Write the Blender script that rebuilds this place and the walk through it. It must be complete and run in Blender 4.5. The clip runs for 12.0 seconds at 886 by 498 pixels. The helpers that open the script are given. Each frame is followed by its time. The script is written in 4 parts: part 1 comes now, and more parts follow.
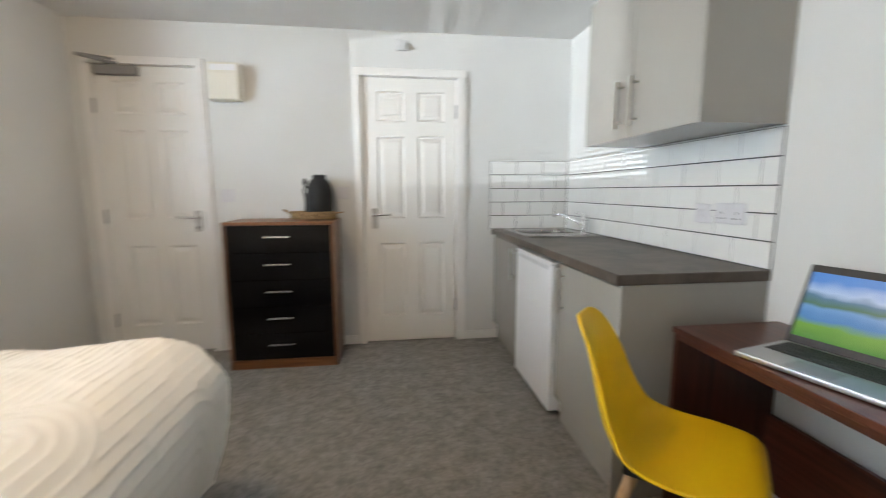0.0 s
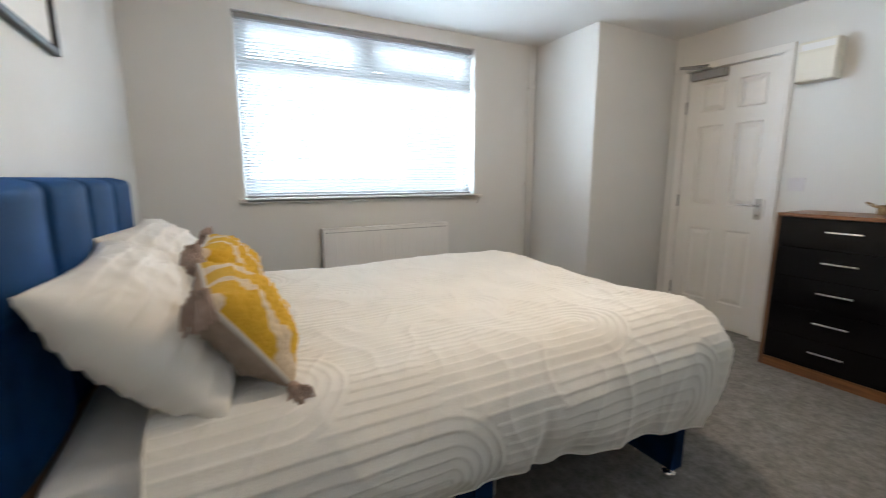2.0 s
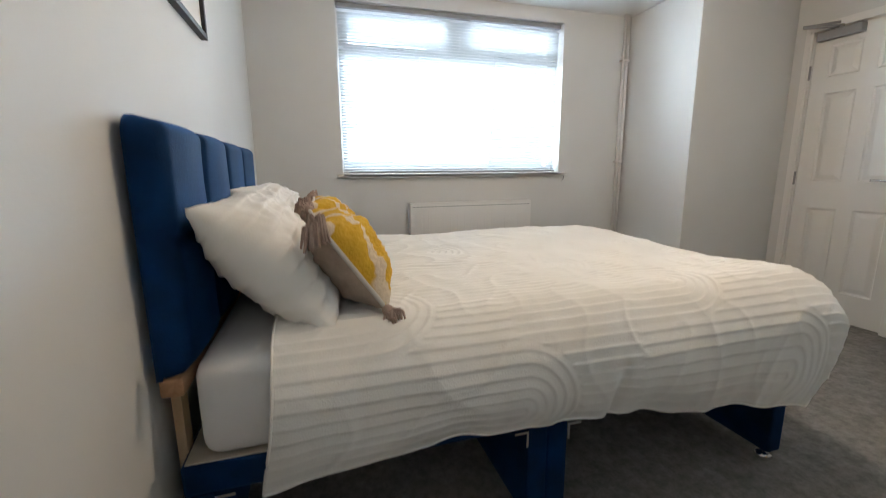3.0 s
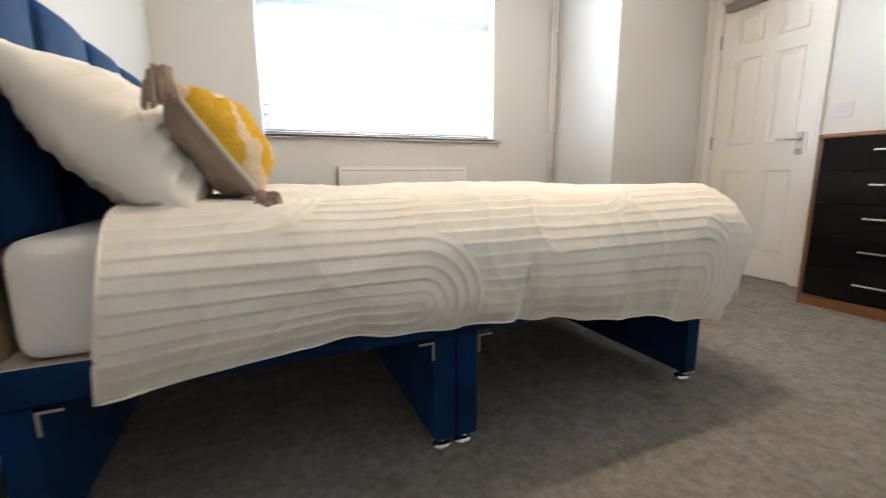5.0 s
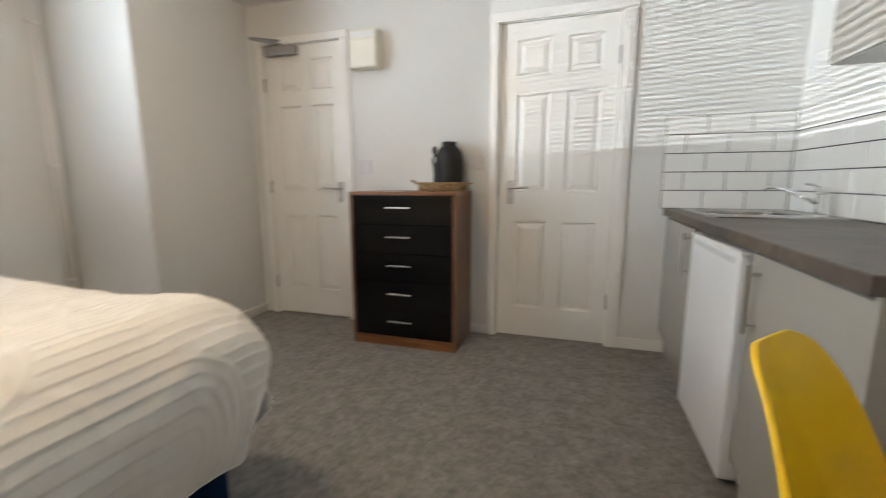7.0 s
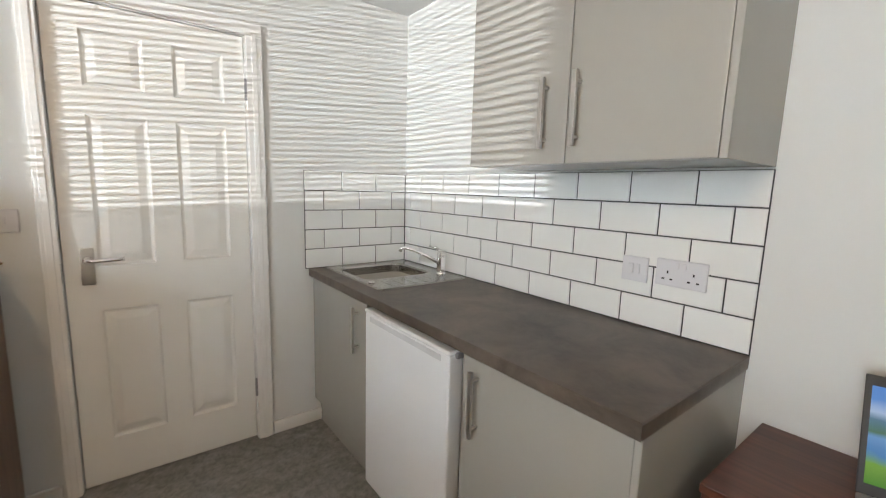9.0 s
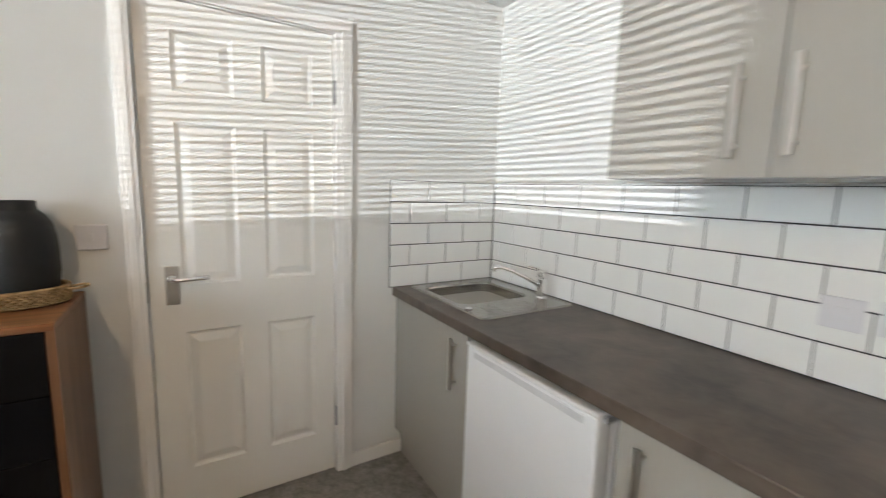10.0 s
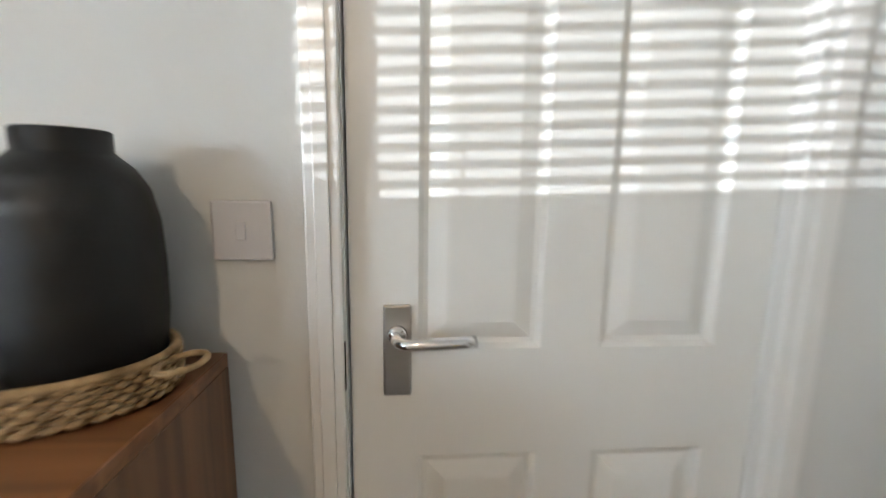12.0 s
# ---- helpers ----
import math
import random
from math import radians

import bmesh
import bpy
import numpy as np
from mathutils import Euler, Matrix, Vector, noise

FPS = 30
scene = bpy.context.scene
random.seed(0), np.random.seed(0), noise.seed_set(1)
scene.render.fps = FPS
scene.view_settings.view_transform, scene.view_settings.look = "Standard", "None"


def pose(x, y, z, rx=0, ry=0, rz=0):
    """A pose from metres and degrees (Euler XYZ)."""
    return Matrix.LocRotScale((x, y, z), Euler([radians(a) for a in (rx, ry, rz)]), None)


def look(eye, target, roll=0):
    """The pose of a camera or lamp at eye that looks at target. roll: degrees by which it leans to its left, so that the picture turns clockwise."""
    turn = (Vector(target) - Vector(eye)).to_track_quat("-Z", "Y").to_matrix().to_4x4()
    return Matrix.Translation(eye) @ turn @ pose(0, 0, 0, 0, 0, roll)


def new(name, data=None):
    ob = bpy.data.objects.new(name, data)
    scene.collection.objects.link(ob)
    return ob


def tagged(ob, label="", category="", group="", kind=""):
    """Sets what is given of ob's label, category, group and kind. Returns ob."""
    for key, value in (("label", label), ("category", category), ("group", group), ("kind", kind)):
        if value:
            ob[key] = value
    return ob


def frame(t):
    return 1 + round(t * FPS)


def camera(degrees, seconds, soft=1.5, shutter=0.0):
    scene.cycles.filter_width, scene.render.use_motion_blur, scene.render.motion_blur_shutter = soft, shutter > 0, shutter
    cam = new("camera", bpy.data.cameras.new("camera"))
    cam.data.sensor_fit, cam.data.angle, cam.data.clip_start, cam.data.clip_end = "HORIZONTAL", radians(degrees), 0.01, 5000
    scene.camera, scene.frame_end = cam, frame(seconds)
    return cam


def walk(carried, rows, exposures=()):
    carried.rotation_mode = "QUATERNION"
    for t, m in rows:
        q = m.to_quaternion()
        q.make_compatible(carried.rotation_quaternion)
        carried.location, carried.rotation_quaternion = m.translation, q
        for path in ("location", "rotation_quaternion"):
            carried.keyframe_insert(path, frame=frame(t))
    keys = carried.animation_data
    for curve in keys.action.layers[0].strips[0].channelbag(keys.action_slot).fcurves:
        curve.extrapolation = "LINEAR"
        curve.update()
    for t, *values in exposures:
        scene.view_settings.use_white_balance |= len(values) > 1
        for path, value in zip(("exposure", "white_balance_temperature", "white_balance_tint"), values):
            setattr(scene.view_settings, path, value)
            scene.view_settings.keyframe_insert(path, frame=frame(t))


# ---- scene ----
cam = camera(93.5, 12.0, soft=1.0, shutter=0.5)
PATH = [
    (0, (0.574, 0.663, 1.217), (0.829, 2.628, 0.942), -0.1),
    (0.2, (0.586, 0.629, 1.232), (0.58, 2.606, 0.929), 0.2),
    (0.5, (0.654, 0.61, 1.243), (0.242, 2.539, 0.914), 0.2),
    (1, (0.769, 0.588, 1.246), (-0.25, 2.273, 0.894), 0.1),
    (1.5, (0.792, 0.517, 1.223), (-0.691, 1.817, 0.89), -0.2),
    (2, (0.827, 0.401, 1.237), (-0.912, 1.331, 0.9), -0.1),
    (2.5, (0.891, 0.304, 1.287), (-0.953, 0.978, 0.905), 0.0),
    (2.7, (0.921, 0.328, 1.231), (-0.957, 0.912, 0.865), -0.1),
    (4.3, (0.921, 0.391, 0.848), (-0.96, 0.952, 0.464), -1.0),
    (4.5, (0.919, 0.413, 0.826), (-0.947, 1.023, 0.446), -0.8),
    (5, (0.922, 0.518, 0.801), (-0.887, 1.297, 0.453), -0.5),
    (5.5, (0.922, 0.646, 0.805), (-0.76, 1.676, 0.475), 0.1),
    (6, (0.949, 0.801, 0.834), (-0.5, 2.146, 0.53), 0.4),
    (6.5, (0.94, 0.963, 0.951), (-0.14, 2.618, 0.646), 0.1),
    (7, (0.879, 1.131, 1.083), (0.289, 3.014, 0.76), -0.2),
    (7.2, (0.849, 1.181, 1.11), (0.505, 3.125, 0.789), -0.1),
    (7.5, (0.867, 1.288, 1.146), (0.858, 3.26, 0.812), -0.2),
    (7.7, (0.828, 1.365, 1.169), (1.061, 3.321, 0.826), -0.1),
    (9.3, (0.573, 1.777, 1.405), (1.825, 3.313, 1.133), 1.7),
    (9.5, (0.567, 1.844, 1.415), (1.798, 3.399, 1.156), 1.7),
    (10, (0.532, 2.057, 1.408), (1.566, 3.746, 1.13), 1.8),
    (10.5, (0.492, 2.325, 1.344), (1.274, 4.146, 1.074), 1.7),
    (11, (0.496, 2.622, 1.357), (0.974, 4.537, 1.036), 1.7),
    (11.5, (0.518, 2.96, 1.327), (0.772, 4.917, 1.003), 1.4),
    (12, (0.489, 3.31, 1.279), (0.633, 5.28, 0.968), 0.8),
]
walk(cam, [(t, look(eye, target, roll)) for t, eye, target, roll in PATH],
     [(0.0, 0.12, 6000, 8), (1.0, -0.08, 5900, 8), (2.0, -0.1, 5800, 8), (2.6, -0.2, 5850, 8), (4.3, 0.45, 5850, 8), (5.5, 0.62, 6250, 9),
      (6.5, 0.22, 6200, 9), (7.0, 0.08, 6200, 9), (7.7, 0.3, 6300, 10), (9.3, 0.02, 6350, 10), (12.0, 0.06, 6050, 8)])

GLINT, DAY, BULB, SKYGLOW = 5500, 1000, 35, 1.0
SLATP, SLATW, SLATTILT = 0.0205, 0.025, -27
LAPROT = -76
CHAIR, CHROT = (1.405, 1.715, 0.0), -42

# ---- world and light ----
world = bpy.data.worlds.new("sky"); scene.world = world
world.use_nodes = True
_nt = world.node_tree
_sky = _nt.nodes.new("ShaderNodeTexSky"); _sky.sky_type = "NISHITA"; _sky.sun_disc = False
_sky.sun_elevation, _sky.sun_rotation = radians(35), radians(60)
_nt.links.new(_sky.outputs[0], _nt.nodes["Background"].inputs[0])
_nt.nodes["Background"].inputs[1].default_value = 0.12

# low sunlight thrown back by the windows across the street
glint = new("street_glint", bpy.data.lights.new("street_glint", "SPOT"))
glint.data.energy, glint.data.color = GLINT, (1.0, 1.0, 0.97)
glint.data.shadow_soft_size, glint.data.spot_size, glint.data.spot_blend = 0.006, radians(19), 0.12
glint.matrix_world = look((-10.0, -2.3, 0.88), (-1.52, 3.0, 1.755))

# daylight entering at the window
day = new("window_daylight", bpy.data.lights.new("window_daylight", "AREA"))
day.data.shape, day.data.size, day.data.size_y = "RECTANGLE", 4.8, 1.5
day.data.energy, day.data.color = DAY, (0.83, 0.94, 1.0)
day.matrix_world = look((-4.6, 0.9, 1.98), (-0.8, 2.4, 1.5))

# warm lamp on the ceiling
bulb = new("ceiling_bulb", bpy.data.lights.new("ceiling_bulb", "POINT"))
bulb.data.energy, bulb.data.color, bulb.data.shadow_soft_size = BULB, (1.0, 0.71, 0.44), 0.04
bulb.location = (-0.3, 1.66, 2.22)

# ---- materials ----
def mat(name, color, rough=0.6, metal=0.0, var=0.06, scale=6.0, bump=0.0, bscale=60.0, coat=0.0, spec=0.5, sheen=0.0, per=0.0, emit=None):
    m = bpy.data.materials.new(name); m.use_nodes = True
    nt = m.node_tree; b = nt.nodes["Principled BSDF"]
    b.inputs["Roughness"].default_value = rough; b.inputs["Metallic"].default_value = metal
    b.inputs["Specular IOR Level"].default_value = spec
    if coat: b.inputs["Coat Weight"].default_value = coat; b.inputs["Coat Roughness"].default_value = 0.05
    if sheen: b.inputs["Sheen Weight"].default_value = sheen; b.inputs["Sheen Roughness"].default_value = 0.4
    tc = nt.nodes.new("ShaderNodeTexCoord")
    n1 = nt.nodes.new("ShaderNodeTexNoise"); n1.inputs["Scale"].default_value = scale; n1.inputs["Detail"].default_value = 6
    nt.links.new(tc.outputs["Object"], n1.inputs["Vector"])
    ramp = nt.nodes.new("ShaderNodeValToRGB")
    ramp.color_ramp.elements[0].position, ramp.color_ramp.elements[1].position = 0.3, 0.7
    lo = [max(0, c * (1 - var)) for c in color]; hi = [min(1, c * (1 + var)) for c in color]
    ramp.color_ramp.elements[0].color, ramp.color_ramp.elements[1].color = (*lo, 1), (*hi, 1)
    nt.links.new(n1.outputs["Fac"], ramp.inputs[0])
    out = ramp.outputs[0]
    if per:
        oi = nt.nodes.new("ShaderNodeObjectInfo"); hs = nt.nodes.new("ShaderNodeHueSaturation")
        mr = nt.nodes.new("ShaderNodeMapRange"); mr.inputs[3].default_value, mr.inputs[4].default_value = 1 - per, 1 + per
        nt.links.new(oi.outputs["Random"], mr.inputs[0]); nt.links.new(mr.outputs[0], hs.inputs["Value"])
        nt.links.new(out, hs.inputs["Color"]); out = hs.outputs[0]
    nt.links.new(out, b.inputs["Base Color"])
    if bump:
        n2 = nt.nodes.new("ShaderNodeTexNoise"); n2.inputs["Scale"].default_value = bscale; n2.inputs["Detail"].default_value = 4
        nt.links.new(tc.outputs["Object"], n2.inputs["Vector"])
        bp = nt.nodes.new("ShaderNodeBump"); bp.inputs["Strength"].default_value = bump; bp.inputs["Distance"].default_value = 0.004
        nt.links.new(n2.outputs["Fac"], bp.inputs["Height"]); nt.links.new(bp.outputs[0], b.inputs["Normal"])
    return m


def wood(name, dark, light, axis=2, rough=0.35, fine=28.0):
    m = mat(name, light, rough)
    nt = m.node_tree; b = nt.nodes["Principled BSDF"]
    tc = nt.nodes.new("ShaderNodeTexCoord"); mp = nt.nodes.new("ShaderNodeMapping")
    s = [fine, fine, fine]; s[axis] = 1.2; mp.inputs["Scale"].default_value = s
    n = nt.nodes.new("ShaderNodeTexNoise"); n.inputs["Scale"].default_value = 1.6; n.inputs["Detail"].default_value = 8; n.inputs["Distortion"].default_value = 0.7
    r = nt.nodes.new("ShaderNodeValToRGB")
    r.color_ramp.elements[0].position, r.color_ramp.elements[1].position = 0.3, 0.72
    r.color_ramp.elements[0].color, r.color_ramp.elements[1].color = (*dark, 1), (*light, 1)
    nt.links.new(tc.outputs["Object"], mp.inputs[0]); nt.links.new(mp.outputs[0], n.inputs["Vector"])
    nt.links.new(n.outputs["Fac"], r.inputs[0]); nt.links.new(r.outputs[0], b.inputs["Base Color"])
    bp = nt.nodes.new("ShaderNodeBump"); bp.inputs["Strength"].default_value = 0.08; bp.inputs["Distance"].default_value = 0.002
    nt.links.new(n.outputs["Fac"], bp.inputs["Height"]); nt.links.new(bp.outputs[0], b.inputs["Normal"])
    return m


M_WALL = mat("wall_paint", (0.68, 0.68, 0.665), 0.75, var=0.02, scale=2.0, bump=0.12, bscale=90)
M_CEIL = mat("ceiling_paint", (0.78, 0.78, 0.77), 0.85, var=0.02, scale=2.5, bump=0.5, bscale=16)
M_DOOR = mat("door_gloss_paint", (0.80, 0.79, 0.76), 0.3, var=0.015, scale=3, bump=0.05, bscale=50)
M_TRIM = mat("trim_paint", (0.80, 0.79, 0.77), 0.28, var=0.015, scale=4, bump=0.04, bscale=40)
M_WHITE = mat("white_plastic", (0.80, 0.80, 0.80), 0.3, var=0.01)
M_PLATE = mat("plate_plastic", (0.64, 0.63, 0.655), 0.32, var=0.01)
M_FRIDGE = mat("fridge_enamel", (0.80, 0.81, 0.83), 0.28, var=0.01)
M_RAD = mat("radiator_enamel", (0.78, 0.77, 0.75), 0.35, var=0.01)
M_CHROME = mat("chrome", (0.86, 0.86, 0.86), 0.16, 1.0, var=0.02)
M_STEEL = mat("brushed_steel", (0.52, 0.50, 0.475), 0.38, 1.0, var=0.06, scale=20)
M_SINK = mat("sink_steel", (0.40, 0.385, 0.36), 0.2, 1.0, var=0.08, scale=12)
M_BLACKG = mat("black_gloss", (0.006, 0.006, 0.007), 0.07, var=0.1, spec=0.16)
M_BLACK = mat("matt_black", (0.014, 0.014, 0.015), 0.5, var=0.2, scale=14, bump=0.1, bscale=80)
M_DARK = mat("dark_gap", (0.02, 0.02, 0.02), 0.8)
M_CHARCOAL = mat("charcoal_ceramic", (0.009, 0.009, 0.0095), 0.5, var=0.3, scale=9, bump=0.15, bscale=45, spec=0.3)
M_WALNUT = wood("walnut_veneer_upright", (0.075, 0.032, 0.015), (0.21, 0.10, 0.048), 2)
M_WALNUT_X = wood("walnut_veneer_long", (0.11, 0.04, 0.014), (0.27, 0.115, 0.045), 0)
M_MAHOG = wood("red_brown_veneer", (0.045, 0.014, 0.009), (0.13, 0.042, 0.025), 1, 0.3)
M_MAHOG_Z = wood("red_brown_veneer_upright", (0.04, 0.013, 0.009), (0.11, 0.036, 0.022), 2, 0.35)
M_PINE = wood("raw_softwood", (0.42, 0.28, 0.16), (0.62, 0.46, 0.30), 2, 0.6, 14)
M_NAVY = mat("navy_velvet", (0.002, 0.023, 0.083), 0.75, var=0.35, scale=7, bump=0.2, bscale=160, spec=0.12, sheen=0.4)
M_NAVY.node_tree.nodes["Principled BSDF"].inputs["Sheen Tint"].default_value = (0.02, 0.16, 0.48, 1)
M_DUVET = mat("white_duvet_cotton", (0.80, 0.785, 0.745), 0.9, var=0.025, scale=5, bump=0.2, bscale=220, sheen=0.1)
M_SHEET = mat("white_sheet", (0.78, 0.78, 0.79), 0.85, var=0.02, bump=0.7, bscale=13)
M_TAUPE = mat("taupe_linen", (0.32, 0.25, 0.20), 0.9, var=0.12, scale=30, bump=0.4, bscale=200)
M_TASSEL = mat("tassel_thread", (0.38, 0.285, 0.24), 0.95, var=0.15, scale=40)
M_YELLOW = mat("yellow_polypropylene", (0.84, 0.53, 0.003), 0.38, var=0.02, bump=0.03, bscale=120)
M_CAB = mat("greige_gloss_door", (0.36, 0.345, 0.315), 0.22, var=0.01)
M_TILE = mat("white_glazed_tile", (0.80, 0.80, 0.785), 0.1, var=0.015, scale=5, per=0.02)
M_GROUT = mat("dark_grout", (0.055, 0.055, 0.058), 0.85, var=0.1, scale=40)
M_BLIND = mat("aluminium_slat", (0.62, 0.64, 0.66), 0.4, var=0.02)
M_SILVER = mat("laptop_silver", (0.55, 0.55, 0.56), 0.3, 0.8, var=0.02)
M_KEYS = mat("laptop_keys", (0.03, 0.03, 0.032), 0.5)
M_BEECH = wood("beech_leg", (0.40, 0.25, 0.13), (0.60, 0.42, 0.25), 2, 0.5)
M_PAPER = mat("print_paper", (0.78, 0.76, 0.72), 0.7, var=0.02)
M_OCHRE = mat("print_ochre", (0.68, 0.47, 0.24), 0.7, var=0.05)
M_GREYPL = mat("grey_plastic", (0.28, 0.28, 0.29), 0.45, var=0.05)
M_LABEL = mat("label_grey", (0.35, 0.35, 0.36), 0.6)


def carpet_material():
    m = mat("grey_loop_carpet", (0.258, 0.249, 0.24), 0.97, var=0.16, scale=11, bump=1.0, bscale=300, spec=0.2)
    nt = m.node_tree; b = nt.nodes["Principled BSDF"]
    tc = nt.nodes.new("ShaderNodeTexCoord")
    fl = nt.nodes.new("ShaderNodeTexNoise"); fl.inputs["Scale"].default_value = 30; fl.inputs["Detail"].default_value = 9; fl.inputs["Roughness"].default_value = 0.82
    nt.links.new(tc.outputs["Object"], fl.inputs["Vector"])
    r = nt.nodes.new("ShaderNodeValToRGB")
    r.color_ramp.elements[0].position, r.color_ramp.elements[1].position = 0.34, 0.68
    r.color_ramp.elements[0].color, r.color_ramp.elements[1].color = (0.62, 0.62, 0.63, 1), (1.32, 1.30, 1.27, 1)
    nt.links.new(fl.outputs["Fac"], r.inputs[0])
    mx = nt.nodes.new("ShaderNodeMix"); mx.data_type = "RGBA"; mx.blend_type = "MULTIPLY"; mx.inputs[0].default_value = 1.0
    src = b.inputs["Base Color"].links[0].from_socket
    nt.links.new(src, mx.inputs[6]); nt.links.new(r.outputs[0], mx.inputs[7]); nt.links.new(mx.outputs[2], b.inputs["Base Color"])
    return m


M_CARPET = carpet_material()


def worktop_material():
    m = mat("slate_laminate", (0.085, 0.066, 0.053), 0.45, var=0.6, scale=5, bump=0.08, bscale=30)
    nt = m.node_tree
    for n in nt.nodes:
        if n.type == "TEX_NOISE" and n.inputs["Scale"].default_value == 5:
            n.inputs["Distortion"].default_value = 0.5; n.inputs["Roughness"].default_value = 0.68; n.inputs["Detail"].default_value = 10
    return m


M_TOP = worktop_material()


def weave_material(name, a, b_, sx, sz):
    """Two tones in a basket weave."""
    m = mat(name, a, 0.85)
    nt = m.node_tree; b = nt.nodes["Principled BSDF"]
    tc = nt.nodes.new("ShaderNodeTexCoord"); ch = nt.nodes.new("ShaderNodeTexNoise")
    ch.inputs["Scale"].default_value = sx; ch.inputs["Detail"].default_value = 5
    nt.links.new(tc.outputs["Object"], ch.inputs["Vector"])
    r = nt.nodes.new("ShaderNodeValToRGB")
    r.color_ramp.elements[0].position, r.color_ramp.elements[1].position = 0.35, 0.65
    r.color_ramp.elements[0].color, r.color_ramp.elements[1].color = (*a, 1), (*b_, 1)
    nt.links.new(ch.outputs["Fac"], r.inputs[0]); nt.links.new(r.outputs[0], b.inputs["Base Color"])
    return m


M_WICKER = weave_material("seagrass", (0.20, 0.125, 0.055), (0.44, 0.30, 0.15), 40, 1)


def cushion_material():
    """Mustard and cream tufted bands, in the cushion's own plane."""
    m = mat("mustard_tufts", (0.6, 0.4, 0.05), 0.95, bump=1.0, bscale=110)
    nt = m.node_tree; b = nt.nodes["Principled BSDF"]
    tc = nt.nodes.new("ShaderNodeTexCoord"); mp = nt.nodes.new("ShaderNodeMapping")
    mp.inputs["Location"].default_value = (0.26, 0, 0.20)
    w = nt.nodes.new("ShaderNodeTexWave"); w.wave_type = "RINGS"; w.rings_direction = "Y"
    w.inputs["Scale"].default_value = 3.0; w.inputs["Distortion"].default_value = 0.5; w.inputs["Detail"].default_value = 1; w.inputs["Detail Scale"].default_value = 3
    nt.links.new(tc.outputs["Object"], mp.inputs[0]); nt.links.new(mp.outputs[0], w.inputs["Vector"])
    r = nt.nodes.new("ShaderNodeValToRGB"); r.color_ramp.interpolation = "EASE"
    e = r.color_ramp.elements
    e[0].position, e[0].color = 0.80, (0.60, 0.36, 0.02, 1)
    e[1].position, e[1].color = 0.87, (0.66, 0.55, 0.40, 1)
    nt.links.new(w.outputs["Fac"], r.inputs[0]); nt.links.new(r.outputs[0], b.inputs["Base Color"])
    return m


M_MUSTARD = cushion_material()


def glow(name, color, strength):
    m = bpy.data.materials.new(name); m.use_nodes = True
    b = m.node_tree.nodes["Principled BSDF"]
    b.inputs["Base Color"].default_value = (0, 0, 0, 1); b.inputs["Roughness"].default_value = 0.3
    b.inputs["Emission Color"].default_value = (*color, 1); b.inputs["Emission Strength"].default_value = strength
    return m


def glass_material():
    m = bpy.data.materials.new("window_glass"); m.use_nodes = True
    b = m.node_tree.nodes["Principled BSDF"]
    b.inputs["Transmission Weight"].default_value = 1.0; b.inputs["Roughness"].default_value = 0.0; b.inputs["IOR"].default_value = 1.45
    return m


M_GLASS = glass_material()

# ---- mesh helpers ----
def link(name, bm, material, parent=None, label="", smooth=False):
    me = bpy.data.meshes.new(name)
    bm.normal_update(); bm.to_mesh(me); bm.free()
    for m in (material if isinstance(material, (list, tuple)) else [material]):
        me.materials.append(m)
    if smooth:
        for p in me.polygons: p.use_smooth = True
    ob = new(name, me)
    if parent: ob.parent = parent
    if label: tagged(ob, label)
    return ob


def part(name, bm, material, parent, label="", smooth=False):
    return link(name, bm, material, parent, label, smooth)


def thing(name, label, category, at=(0, 0, 0), group="", kind="", rz=0):
    e = new(name); e.location = at; e.rotation_euler = (0, 0, radians(rz))
    return tagged(e, label, category, group, kind)


def addbox(bm, x0, x1, y0, y1, z0, z1, bev=0.0, seg=2):
    r = bmesh.ops.create_cube(bm, size=1.0)
    vs = r["verts"]
    for v in vs:
        v.co = Vector(((x0 + x1) / 2 + v.co.x * (x1 - x0), (y0 + y1) / 2 + v.co.y * (y1 - y0), (z0 + z1) / 2 + v.co.z * (z1 - z0)))
    if bev:
        es = list({e for v in vs for e in v.link_edges})
        bmesh.ops.bevel(bm, geom=es, offset=bev, segments=seg, affect="EDGES", profile=0.6)
    return bm


def box(x0, x1, y0, y1, z0, z1, bev=0.0, seg=2):
    return addbox(bmesh.new(), min(x0, x1), max(x0, x1), min(y0, y1), max(y0, y1), min(z0, z1), max(z0, z1), bev, seg)


def addcyl(bm, a, b, r, r2=None, n=20, caps=True):
    a, b = Vector(a), Vector(b); d = b - a
    m = Matrix.Translation((a + b) / 2) @ d.to_track_quat("Z", "Y").to_matrix().to_4x4()
    bmesh.ops.create_cone(bm, cap_ends=caps, segments=n, radius1=r, radius2=r if r2 is None else r2, depth=d.length, matrix=m)
    return bm


def cyl(a, b, r, r2=None, n=20):
    return addcyl(bmesh.new(), a, b, r, r2, n)


